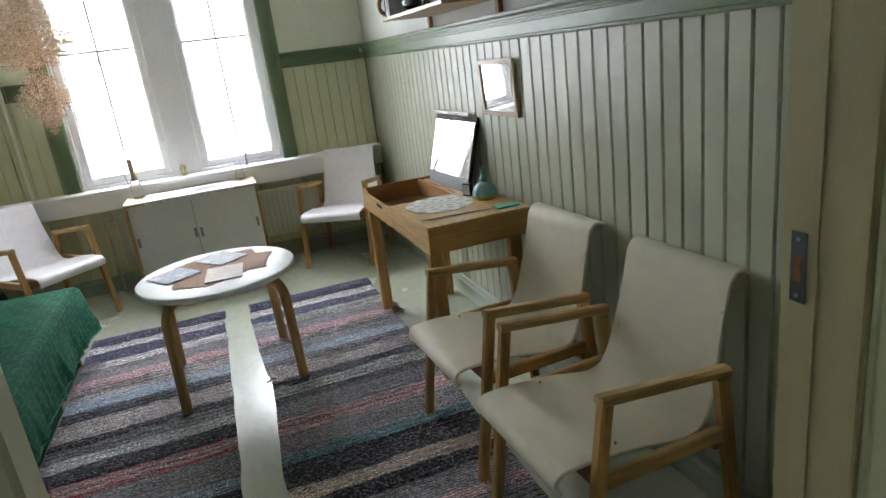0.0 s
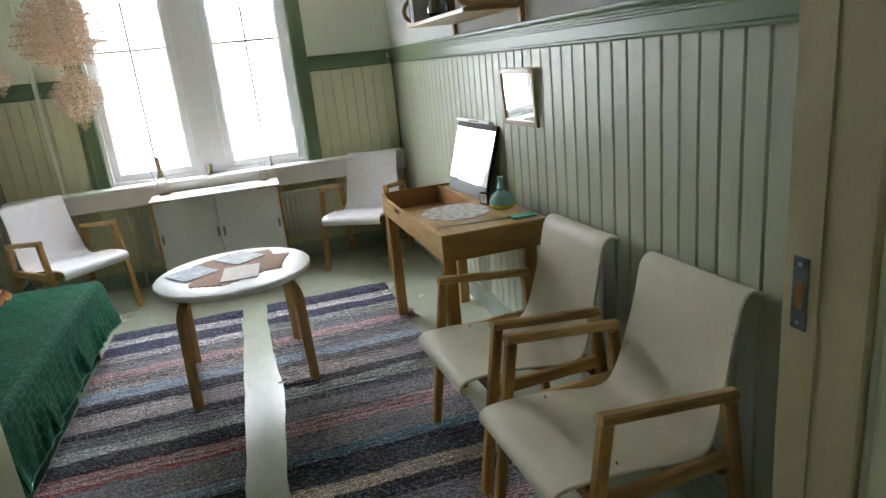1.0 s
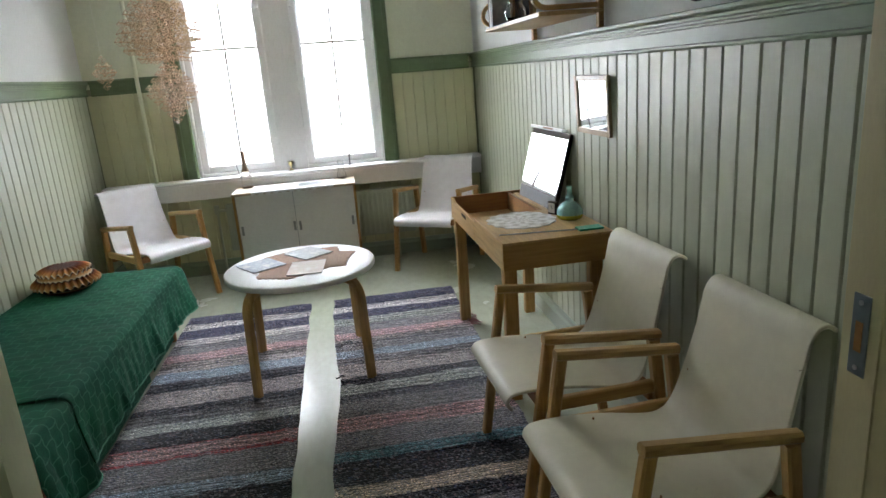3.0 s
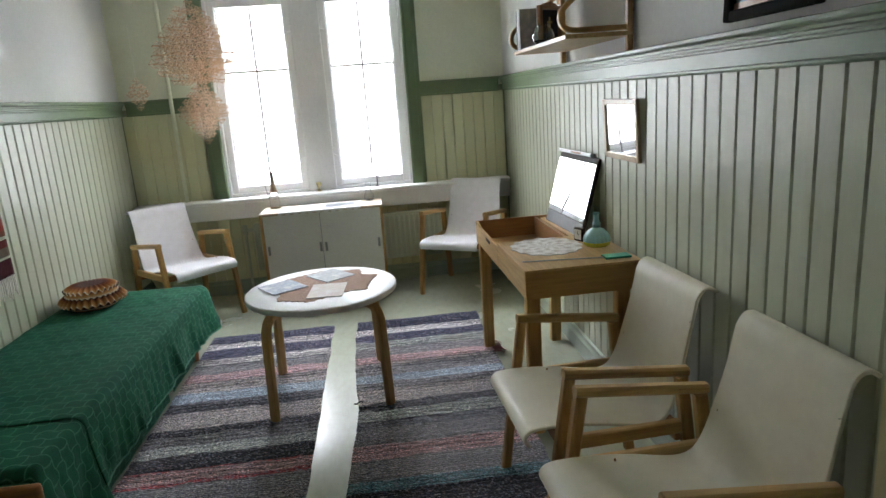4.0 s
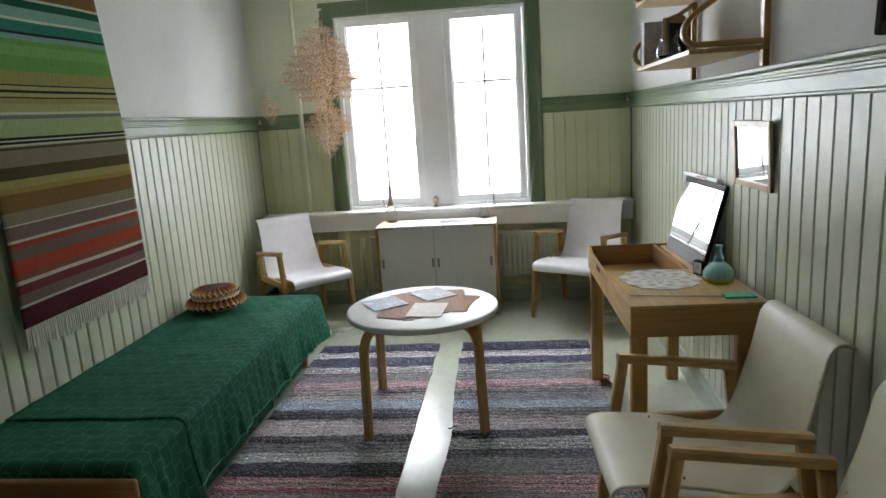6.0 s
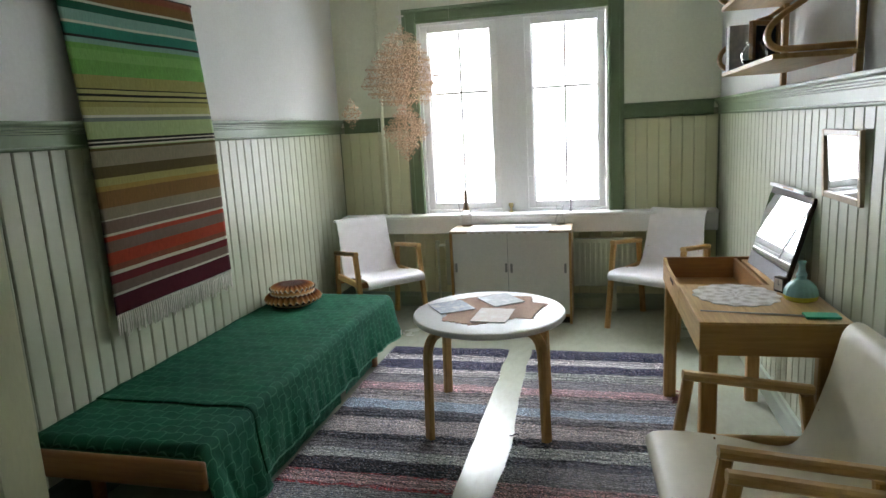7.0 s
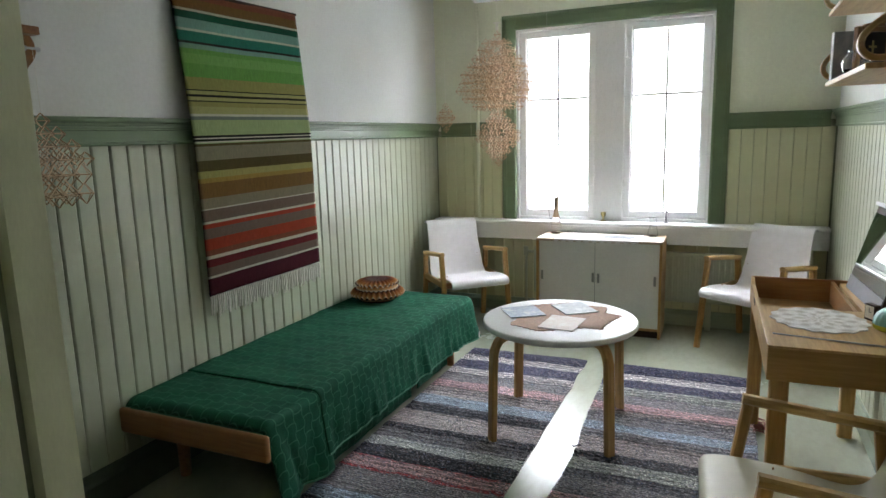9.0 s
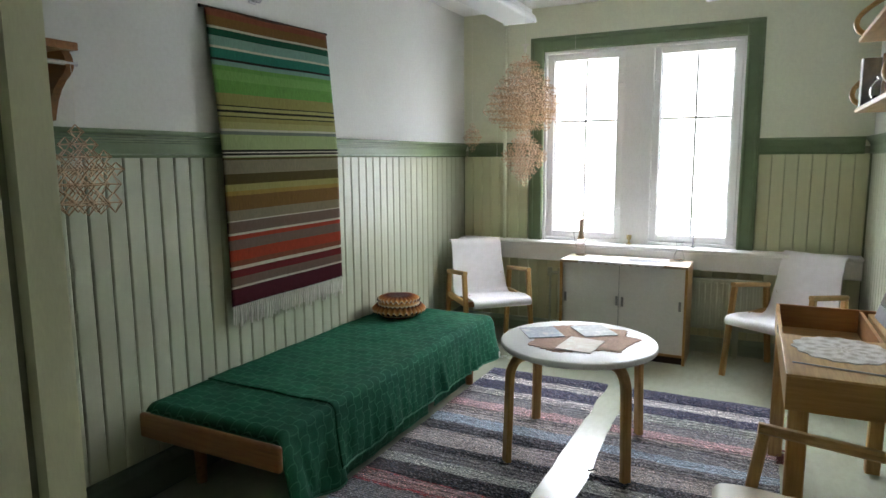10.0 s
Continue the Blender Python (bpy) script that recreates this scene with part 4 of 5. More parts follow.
def bedspread(y0, y1, lift, seed, hem, name, label):
    """Cloth over the mattress: flat on top, folded over the long side and hanging in soft pleats."""
    bm = bmesh.new()
    uvl = bm.loops.layers.uv.new("UVMap")
    ny, nu = int((y1 - y0) / 0.016), 64
    total = 0.73 + 0.335
    grid, uvs = [], []
    for j in range(ny + 1):
        y = y0 + (y1 - y0) * j / ny
        row, ur = [], []
        for i in range(nu + 1):
            d = total * i / nu
            flat = 0.70
            if d <= flat:
                x, z, hang = -1.596 + d, 0.416, 0.0
            else:
                e = d - flat
                r = 0.035
                arc = r * math.pi / 2
                if e < arc:
                    a = e / r
                    x, z, hang = -1.596 + flat + r * math.sin(a), 0.416 - r * (1 - math.cos(a)), 0.0
                else:
                    hang = (e - arc) / (total - flat - arc)
                    x, z = -1.596 + flat + r, 0.416 - r - (e - arc)
            low = hem + 0.03 * noise.noise((y * 2.2, seed, 0.0)) + 0.012 * noise.noise((y * 7, seed, 2.0))
            if hang > 0:
                z = (0.416 - 0.035) * (1 - hang) + low * hang
                pleat = 0.005 * math.sin(y * 17 + 1.6 * math.sin(y * 5 + seed)) + 0.02 * noise.noise((y * 9, seed, hang * 1.2)) + 0.016 * noise.noise((y * 22, seed + 4, hang))
                x += hang * (0.022 + pleat)
            corner = max(0.0, (2.10 - y) / 0.16)
            if lift <= 0 and hang > 0:           # the near corner falls outwards in a soft diagonal fold
                x += hang * 0.05 * corner - 0.022 * hang * math.exp(-((y - 2.02 - 0.10 * hang) / 0.022) ** 2)
            if lift > 0:                         # the far corner stands out from the bed
                x += (0.012 + 0.035 * hang) * max(0.0, (y - 3.62) / 0.41) ** 1.5 * (1.0 if d > flat else (d / flat) ** 4)
            z += lift + 0.005 * noise.noise((x * 6, y * 5, seed)) + 0.003 * noise.noise((x * 17, y * 15, seed))
            far = max(0.0, (y - (y1 - 0.05)) / 0.05) if lift > 0 else 0.0
            z -= 0.03 * far * far * (1 - hang)
            near = max(0.0, ((y0 + 0.045) - y) / 0.045) if lift <= 0 else 0.0
            z -= 0.028 * near * near * (1 - hang)
            row.append(bm.verts.new((x, y, z)))
            ur.append((d, y))
        grid.append(row)
        uvs.append(ur)
    for j in range(ny):
        for i in range(nu):
            f = bm.faces.new((grid[j][i], grid[j][i + 1], grid[j + 1][i + 1], grid[j + 1][i]))
            for lp, (a, b) in zip(f.loops, ((j, i), (j, i + 1), (j + 1, i + 1), (j + 1, i))):
                lp[uvl].uv = uvs[a][b]
    if lift > 0:                                 # the far end hangs down too
        last = grid[-1][: int(nu * 0.72)]
        prev = last
        for k in range(1, 7):
            cur = [bm.verts.new((v.co.x, y1 + 0.012 + 0.010 * math.sin(v.co.x * 26) * k / 6, v.co.z - 0.032 * k)) for v in last]
            for i in range(len(cur) - 1):
                f = bm.faces.new((prev[i], prev[i + 1], cur[i + 1], cur[i]))
                for lp, q in zip(f.loops, ((i, k - 1), (i + 1, k - 1), (i + 1, k), (i, k))):
                    lp[uvl].uv = (total * q[0] / nu, y1 + 0.03 * q[1])
            prev = cur
    ob = part(name, bm, [M_SPREAD], smooth=True)
    so = ob.modifiers.new("cloth", "SOLIDIFY")
    so.thickness = 0.004
    so.offset = 0.0
    tagged(ob, label, "bedspread", "bedspreads")
    hem_bm = sweep(bmesh.new(), [(r[-1].x + 0.001, r[-1].y, r[-1].z) for r in [[Vector(ob.data.vertices[(nu + 1) * j + nu].co)] for j in range(ny + 1)]], 0.007, 0.009, (1, 0, 0))
    part("hem", hem_bm, M_SPREAD_EDGE, ob, "paler green hem")
    return ob


bedspread(2.285, 4.03, 0.007, 3.0, 0.140, "bedspread", "dark green bedspread with a paler wavy lattice, hanging over the side")
bedspread(1.94, 2.33, 0.0, 8.0, 0.07, "bedspread", "dark green patterned bedspread laid under the foot of another")


tag_mesh = boxed(-0.793, -0.789, 3.985, 4.000, 0.150, 0.185)
tagged(part("cloth_label", tag_mesh, M_THREAD), "small white sewn label at the bedspread corner", "label")


def under_sheet(y0, y1, hem, seed):
    """A strip of the lower cloth that shows below the bedspread's edge."""
    bm = bmesh.new()
    n = int((y1 - y0) / 0.02)
    rows = []
    for i in range(n + 1):
        y = y0 + (y1 - y0) * i / n
        bulge = 0.010 * noise.noise((y * 8, seed, 0.0))
        rows.append([bm.verts.new((-0.868 + bulge * k, y, 0.27 + (hem + 0.01 * noise.noise((y * 3, seed, 1.0)) - 0.27) * k)) for k in (0, 0.35, 0.7, 1.0)])
    uvl = bm.loops.layers.uv.new("UVMap")
    for a, b in zip(rows, rows[1:]):
        for k in range(3):
            f = bm.faces.new((a[k], a[k + 1], b[k + 1], b[k]))
            for lp in f.loops:
                lp[uvl].uv = (0.9 - lp.vert.co.z, lp.vert.co.y)
    ends = [(r[-1].co.x + 0.001, r[-1].co.y, r[-1].co.z) for r in rows]
    ob = part("under_sheet", bm, M_SPREAD, bed, "green under cloth showing below the edge", smooth=True)
    so = ob.modifiers.new("cloth", "SOLIDIFY")
    so.thickness = 0.004
    part("hem", sweep(bmesh.new(), ends, 0.006, 0.007, (1, 0, 0)), M_SPREAD_EDGE, ob)


under_sheet(2.34, 3.13, 0.070, 1.0)
under_sheet(3.20, 3.62, 0.085, 2.0)

# ---------------------------------------------------------------- cushion on the bed
cushion = tagged(thing("ruffled_cushion", -1.405, 3.74, 0.427), "round ruffled cushion in brown, orange and cream", "cushion")


def cushion_material():
    m, n, l, p = material("ruffle_yarn")
    tc = n.new("ShaderNodeTexCoord")
    vm = n.new("ShaderNodeVectorMath")
    vm.operation = "LENGTH"
    mp = n.new("ShaderNodeMapping")
    mp.inputs["Scale"].default_value = (1, 1, 0)
    l.new(tc.outputs["Object"], mp.inputs["Vector"])
    l.new(mp.outputs["Vector"], vm.inputs[0])
    q = maths(n, l, "DIVIDE", vm.outputs["Value"], 0.2)
    q = maths(n, l, "ADD", q, maths(n, l, "MULTIPLY", noise_tex(n, l, coords(n, l), 60, 3), 0.03))
    col = ramp(n, l, q, [(0.0, (0.045, 0.016, 0.010)), (0.42, (0.075, 0.025, 0.012)), (0.54, (0.20, 0.062, 0.017)), (0.65, (0.42, 0.16, 0.042)), (0.715, (0.56, 0.30, 0.12)), (0.745, (0.74, 0.62, 0.46)), (0.765, (0.05, 0.018, 0.01)),
                         (0.80, (0.12, 0.036, 0.013)), (0.87, (0.36, 0.13, 0.034)), (0.945, (0.54, 0.28, 0.11)), (0.975, (0.74, 0.63, 0.48)), (1.0, (0.78, 0.70, 0.58))])
    l.new(col, p.inputs["Base Color"])
    p.inputs["Roughness"].default_value = 0.95
    relief(n, l, p, noise_tex(n, l, coords(n, l), 220, 3), 0.6, 0.003)
    return m


M_RUFFLE = cushion_material()


def ruffle(r0, r1, z0, z1, droop, count, amp):
    bm = bmesh.new()
    seg, rings = count * 6, 8
    grid = []
    for k in range(rings + 1):
        t = k / rings
        r = r0 + (r1 - r0) * t
        ring = []
        for i in range(seg):
            a = 2 * math.pi * i / seg
            w = math.sin(count * a + 0.8 * math.sin(3 * a))
            rr = r + amp * t * 0.5 * w
            z = z0 + (z1 - z0) * t - droop * t * t + amp * t * w
            ring.append(bm.verts.new((rr * math.cos(a), rr * math.sin(a), z)))
        grid.append(ring)
    for a, b in zip(grid, grid[1:]):
        for i in range(seg):
            j = (i + 1) % seg
            bm.faces.new((a[i], a[j], b[j], b[i]))
    bm.faces.new(grid[0])
    return bm


part("core", lathe(bmesh.new(), [(0.0, 0.0), (0.12, 0.0), (0.15, 0.014), (0.158, 0.04), (0.14, 0.07), (0.09, 0.09), (0.0, 0.095)], 40, close=False), M_RUFFLE, cushion, smooth=True)
part("ruffle", ruffle(0.120, 0.190, 0.066, 0.072, 0.042, 30, 0.007), M_RUFFLE, cushion, "lower cream-edged ruffle", smooth=True)
part("ruffle", ruffle(0.06, 0.152, 0.104, 0.118, 0.036, 26, 0.0065), M_RUFFLE, cushion, "upper cream-edged ruffle", smooth=True)

cushion.scale = (0.93, 0.93, 1.28)

# ---------------------------------------------------------------- sliding-door cabinet under the window
cab = tagged(thing("cabinet", -0.172, 4.775, 0), "low birch cabinet with two grey sliding doors", "cabinet")
CX = 0.450
part("top", boxed(-CX, CX, 0, 0.335, 0.684, 0.702, bevel=0.002), M_PALE_TOP, cab, "pale birch top")
for sx in (-1, 1):
    part("side", boxed(sx * CX - (0.018 if sx > 0 else 0), sx * CX + (0 if sx > 0 else 0.018), 0, 0.333, 0.0, 0.6835, bevel=0.002), M_BIRCH_V, cab)
part("base", boxed(-CX + 0.0185, CX - 0.0185, 0.004, 0.32, 0.055, 0.073), M_BIRCH, cab)
part("plinth", boxed(-CX + 0.0185, CX - 0.0185, 0.03, 0.05, 0.0, 0.0545), M_DARKBROWN, cab)
part("back", boxed(-CX + 0.0185, CX - 0.0185, 0.32, 0.332, 0.0735, 0.683), M_BIRCH, cab)
for x0, x1, y, hs in ((-CX + 0.019, 0.012, 0.022, (-CX + 0.04, -0.030)), (-0.012, CX - 0.019, 0.006, (0.012, CX - 0.045))):
    d = part("door", boxed(x0, x1, y, y + 0.014, 0.074, 0.683, bevel=0.0015), M_DOOR_GREY, cab, "grey painted sliding door")
    for hx in hs:
        part("handle", boxed(hx - 0.009, hx + 0.009, y - 0.003, y + 0.002, 0.385, 0.455, bevel=0.003), M_PULL, d, "recessed grey metal pull")
    # added strip: seam shadow as dark colour, since frontal light casts none
    part("seam_shade", boxed(x0 - 0.0035, x0 - 0.0002, y, y + 0.014, 0.075, 0.682), M_PULL, d, "thin dark strip standing in for the shadow at the door seam")
bottle = tagged(thing("wrapped_bottle", -0.535, 5.035, 0.702), "slim tall bottle with a woven neck and thin wire handle", "bottle")
part("glass", lathe(bmesh.new(), [(0.0, 0.0), (0.036, 0.0), (0.038, 0.006), (0.038, 0.075), (0.034, 0.095), (0.020, 0.125), (0.014, 0.145), (0.0, 0.145)], 28, close=False), M_LIQUID, bottle, "rose tinted glass", smooth=True)
part("woven_neck", lathe(bmesh.new(), [(0.030, 0.112), (0.0245, 0.124), (0.019, 0.140), (0.016, 0.16), (0.0145, 0.235), (0.0165, 0.238), (0.0165, 0.25), (0.0, 0.25)], 24, close=False), M_WRAP, bottle, "brown woven straw neck", smooth=True)
part("wire_handle", sweep(bmesh.new(), spline([(-0.038, 0, 0.07), (-0.055, 0, 0.14), (-0.058, 0, 0.20), (-0.044, 0, 0.24), (-0.016, 0, 0.247)], 5), 0.003, 0.003, (0, 1, 0)), M_DARKBROWN, bottle)
part("residue", lathe(bmesh.new(), [(0.0, 0.003), (0.034, 0.003), (0.0355, 0.012), (0.0, 0.014)], 24, close=False), M_WRAP, bottle, "brown dregs in the bottom", smooth=True)
bottle.scale = (1.0, 1.0, 1.12)
carafe = tagged(thing("glass_carafe", 0.185, 5.04, 0.702), "small clear glass carafe", "carafe")
part("body", lathe(bmesh.new(), [(0.0, 0.0), (0.026, 0.0), (0.033, 0.012), (0.034, 0.03), (0.024, 0.055), (0.017, 0.075), (0.02, 0.1), (0.025, 0.125), (0.0235, 0.125), (0.0185, 0.1), (0.0155, 0.075), (0.0225, 0.055), (0.032, 0.03), (0.031, 0.013), (0.0, 0.006)], 28, close=False), M_CLEAR, carafe, smooth=True)
carafe.scale = (1.1, 1.1, 1.15)


def cloth_sheet(name, w, d, mat, x, y, z, turn, amp, label, cat, hang=0.0):
    bm = bmesh.new()
    nx, ny = 40, 16
    g = [[bm.verts.new((w * (i / nx - 0.5), d * (j / ny - 0.5) + 0.003 * math.sin(i * 2.1), 0.0035 + amp * (0.5 + 0.5 * noise.noise((i * 0.16, j * 0.3, w * 9))))) for i in range(nx + 1)] for j in range(ny + 1)]
    for j in range(ny):
        for i in range(nx):
            bm.faces.new((g[j][i], g[j][i + 1], g[j + 1][i + 1], g[j + 1][i]))
    if hang:                                     # the front edge falls over the side in small points
        for i in range(nx + 1):
            g[0][i].co.y -= 0.010
            g[0][i].co.z -= hang * (0.75 + 0.25 * math.sin(i * 1.7))
            g[1][i].co.y = g[0][i].co.y + 0.002
    e = bmesh.ops.extrude_edge_only(bm, edges=[e for e in bm.edges if e.is_boundary and not (hang and all(v.co.z < 0 for v in e.verts))])
    for q in e["geom"]:
        if isinstance(q, bmesh.types.BMVert):
            q.co.z = min(0.0002, q.co.z)
    ob = part(name, bm, mat, smooth=True)
    ob.matrix_world = pose(x, y, z, 0, 0, turn)
    return tagged(ob, label, cat)


cloth_sheet("table_runner", 0.60, 0.29, M_RUNNER, -0.180, 4.905, 0.702, 0, 0.002, "white linen runner on the cabinet", "table runner", 0.022)
leaflet = tagged(thing("leaflet", -0.03, 4.90, 0.7085, 4), "printed grey leaflet lying on the runner", "leaflet")
part("sheet", boxed(-0.125, 0.125, -0.075, 0.075, 0, 0.002), M_PRINT_GREY, leaflet)
part("picture", boxed(-0.112, 0.105, -0.06, 0.055, 0.0022, 0.0028), M_DARKGREY, leaflet, "faded printed picture")

bell = tagged(thing("brass_holder", -0.205, 5.205, SILL - 0.001), "small brass holder on the window sill", "candle holder")
part("cup", lathe(bmesh.new(), [(0.0, 0.0), (0.022, 0.0), (0.022, 0.004), (0.008, 0.012), (0.007, 0.03), (0.018, 0.045), (0.020, 0.07), (0.017, 0.07), (0.0, 0.06)], 24, close=False), M_BRASS, bell, smooth=True)
stick = tagged(thing("candlestick", 0.26, 5.205, SILL - 0.001), "slim dark twisted candlestick with a chain on the sill", "candlestick")
prof = [(0.0, 0.0), (0.03, 0.0), (0.03, 0.005), (0.009, 0.012)]
for k in range(8):
    prof += [(0.007, 0.02 + 0.018 * k), (0.013, 0.028 + 0.018 * k)]
prof += [(0.005, 0.17), (0.013, 0.175), (0.013, 0.195), (0.0, 0.195)]
part("stem", lathe(bmesh.new(), [(0.55 * r, z) for r, z in prof], 20, close=False), M_DARKGREY, stick, smooth=True)
part("chain", sweep(bmesh.new(), spline([(0.006, 0, 0.175), (0.022, 0, 0.15), (0.020, 0, 0.11), (0.008, 0, 0.09), (0.018, 0, 0.06)], 5), 0.0035, 0.0035, (0, 1, 0)), M_DARKGREY, stick, "thin hanging chain")

# ---------------------------------------------------------------- desk with a mirror lid
desk = tagged(thing("vanity_desk", 0, 0, 0), "birch dressing desk with an open tray and a mirror lid", "desk")
Z0, Z1 = 0.635, 0.752
DXA, DXB, DYA, DYM, DYB = 0.815, 1.300, 2.455, 2.985, 3.575
part("front_panel", boxed(DXA, DXB, DYA - 0.001, DYA + 0.012, Z0, Z1 - 0.004, bevel=0.002), M_DESK_FRONT, desk, "birch end panel")
part("box", boxed(DXA, DXB, DYA + 0.0122, DYM, Z0, Z1 - 0.004, bevel=0.003), M_BIRCH_Y, desk, "birch drawer box")
part("desktop", boxed(DXA - 0.002, DXB + 0.002, DYA - 0.002, DYM + 0.001, Z1 - 0.0035, Z1 + 0.004, bevel=0.002), M_BIRCH_Y, desk, "lighter birch top")
tray = part("tray", boxed(DXA, DXB, DYM + 0.002, DYB, Z0, Z0 + 0.012), M_BIRCH, desk, "open birch tray")
part("tray_side", boxed(DXA, DXB, DYB - 0.014, DYB, Z0 + 0.0125, Z1 + 0.002, bevel=0.003), M_OAK_DARK, tray, "reddish inner side")
bm = extrude_profile(bmesh.new(), [(DYM + 0.003, Z0 + 0.0125), (DYB - 0.0145, Z0 + 0.0125), (DYB - 0.0145, Z1 + 0.001), (DYB - 0.05, Z1 - 0.003), (DYB - 0.10, Z1 - 0.018), (DYM + 0.003, Z1 - 0.018)], DXA, DXA + 0.014, lambda p, q, s: (s, p, q))
part("tray_side", bm, M_BIRCH_Y, tray)
# slot is not cut; a dark brown strip gives its shaded opening
part("finger_slot", boxed(DXA - 0.002, DXA + 0.001, DYM + 0.19, DYM + 0.29, Z1 - 0.048, Z1 - 0.030, bevel=0.001), M_DARKBROWN, tray, "finger slot, its shaded opening put on as a dark strip")
part("tray_side", boxed(1.15, 1.164, DYM + 0.003, DYB - 0.0145, Z0 + 0.0125, Z1 - 0.004), M_OAK_DARK, tray)
part("lid_hinge", boxed(1.185, 1.215, DYM + 0.01, DYB - 0.016, Z0 + 0.013, Z1 - 0.01, bevel=0.003), M_BIRCH_Y, tray)
for x, y, dx, dy in ((0.862, 2.545, 0, 0), (0.850, 3.525, 0, 0.02), (1.25, 2.545, 0, 0), (1.25, 3.525, 0, 0.02)):
    part("leg", sweep(bmesh.new(), [(x, y + dy, 0.0), (x, y, Z0 - 0.0005)], 0.060, 0.046, (1, 0, 0), 0.005), M_BIRCH_V, desk)
lid = part("mirror_lid", boxed(-0.27, 0.235, 0.0, 0.018, 0.0, 0.385, bevel=0.003), M_DARKBROWN, desk, "dark wooden lid standing open")
lid.matrix_basis = pose(1.212, 3.215, 0.741, 0, 0, -87.2) @ pose(0, 0, 0, -15, 0, 0)
part("mirror", boxed(-0.262, 0.228, -0.003, -0.0005, 0.07, 0.355), M_MIRROR, lid, "mirror glass reflecting the window")
part("lid_strip", boxed(-0.264, 0.23, -0.004, -0.0005, 0.004, 0.066), M_DARKGREY, lid, "grey strip below the mirror")
part("lid_rim", boxed(-0.285, 0.15, -0.012, 0.018, 0.3855, 0.402, bevel=0.003), M_WHITE, lid, "pale wooden rim with a finger slot")
part("finger_slot", boxed(-0.10, 0.03, -0.0135, -0.0115, 0.389, 0.398), M_OAK_DARK, lid)

desk.matrix_world = pose(DXA, DYA, 0, 0, 0, 1.0) @ pose(-DXA, -DYA, 0)

vase = tagged(thing("glass_bottle", 1.215, 2.76, Z1 + 0.004), "ribbed turquoise glass bottle with a yellow base", "bottle")
part("base", lathe(bmesh.new(), [(0.0, 0.0), (0.050, 0.0), (0.060, 0.006), (0.063, 0.016), (0.0635, 0.0225), (0.0, 0.0225)], 36, close=False), M_YELLOW, vase, smooth=True)
bm = bmesh.new()
prof = [(0.0, 0.023), (0.0635, 0.023), (0.062, 0.042), (0.052, 0.062), (0.034, 0.078), (0.020, 0.086), (0.0185, 0.096), (0.022, 0.102), (0.0185, 0.110), (0.014, 0.118), (0.012, 0.135), (0.0125, 0.147), (0.0155, 0.152), (0.014, 0.158), (0.0, 0.158)]
lathe(bm, prof, 72, close=False)
for v in bm.verts:
    r = math.hypot(v.co.x, v.co.y)
    if r > 0.03 and v.co.z < 0.08:
        a = math.atan2(v.co.y, v.co.x)
        k = 1 + 0.02 * math.cos(18 * a)
        v.co.x, v.co.y = v.co.x * k, v.co.y * k
part("body", bm, M_TEAL, vase, smooth=True)
vase.scale = (0.93, 0.93, 0.95)
clock = tagged(thing("desk_clock", 1.175, 2.875, Z1 + 0.004, -62), "small dark travel clock with a pale dial", "clock")
part("case", boxed(-0.026, 0.026, -0.012, 0.012, 0, 0.062, bevel=0.003), M_DARKBROWN, clock)
part("dial", boxed(-0.020, 0.020, -0.0135, -0.0122, 0.009, 0.055), M_PAPER_WARM, clock)
part("clock_hand", boxed(-0.001, 0.001, -0.0146, -0.0137, 0.032, 0.048), M_BLACK, clock)
part("clock_hand", boxed(-0.001, 0.010, -0.0146, -0.0137, 0.031, 0.033), M_BLACK, clock)
doily = ragged_disc("lace_doily", 0.157, 0.035, 15, M_LACE, 1.000, 2.822, Z1 + 0.0042, 1.06, 10)
tagged(doily, "grey crocheted lace doily on the desk", "doily")
swat = tagged(thing("fly_swatter", 1.0, 2.57, Z1 + 0.004), "green plastic fly swatter with a long wire handle", "fly swatter")
part("blade", boxed(0.165, 0.275, -0.065, -0.005, 0.001, 0.010, bevel=0.003), M_SWATTER, swat, "green plastic blade")
for dy in (0.004, -0.006):
    part("wire", rod(bmesh.new(), (-0.165, 0.015 + dy * 0.3, 0.004), (0.17, -0.032 + dy, 0.004), 0.0019, seg=8), M_STEEL, swat, "thin wire handle")

# ---------------------------------------------------------------- on the east wall
mirror = tagged(thing("wall_mirror", XR, 2.715, 1.262), "small mirror in a pale wooden frame on the panelling", "mirror")
for y0, y1, z0, z1 in ((-0.186, -0.162, -0.127, 0.127), (0.149, 0.173, -0.127, 0.127), (-0.1615, 0.1485, 0.103, 0.127), (-0.1615, 0.1485, -0.127, -0.103)):
    part("frame", boxed(-0.018, -0.002, y0, y1, z0, z1, bevel=0.003), M_PALE_WOOD, mirror)
part("glass", boxed(-0.010, -0.004, -0.162, 0.149, -0.103, 0.103), M_MIRROR, mirror, "silvered glass")
mirror.rotation_euler = (0, radians(-3.0), radians(1.1))
mirror.location.x -= 0.0055

framed = tagged(thing("framed_picture", XR, 1.668, 1.86, 0), "dark framed picture leaning above the dado rail", "picture")
for y0, y1, z0, z1 in ((-0.197, -0.167, -0.26, 0.26), (0.167, 0.197, -0.26, 0.26), (-0.1668, 0.1668, 0.23, 0.26), (-0.1668, 0.1668, -0.26, -0.23)):
    part("frame", boxed(-0.040, -0.012, y0, y1, z0, z1, bevel=0.006), M_FRAME_BLACK, framed)
part("inner_edge", boxed(-0.024, -0.012, -0.1668, 0.1668, -0.2295, -0.212), M_BED_WOOD, framed)
part("picture", boxed(-0.018, -0.012, -0.1665, 0.1665, -0.2115, 0.2295), M_PICTURE, framed)
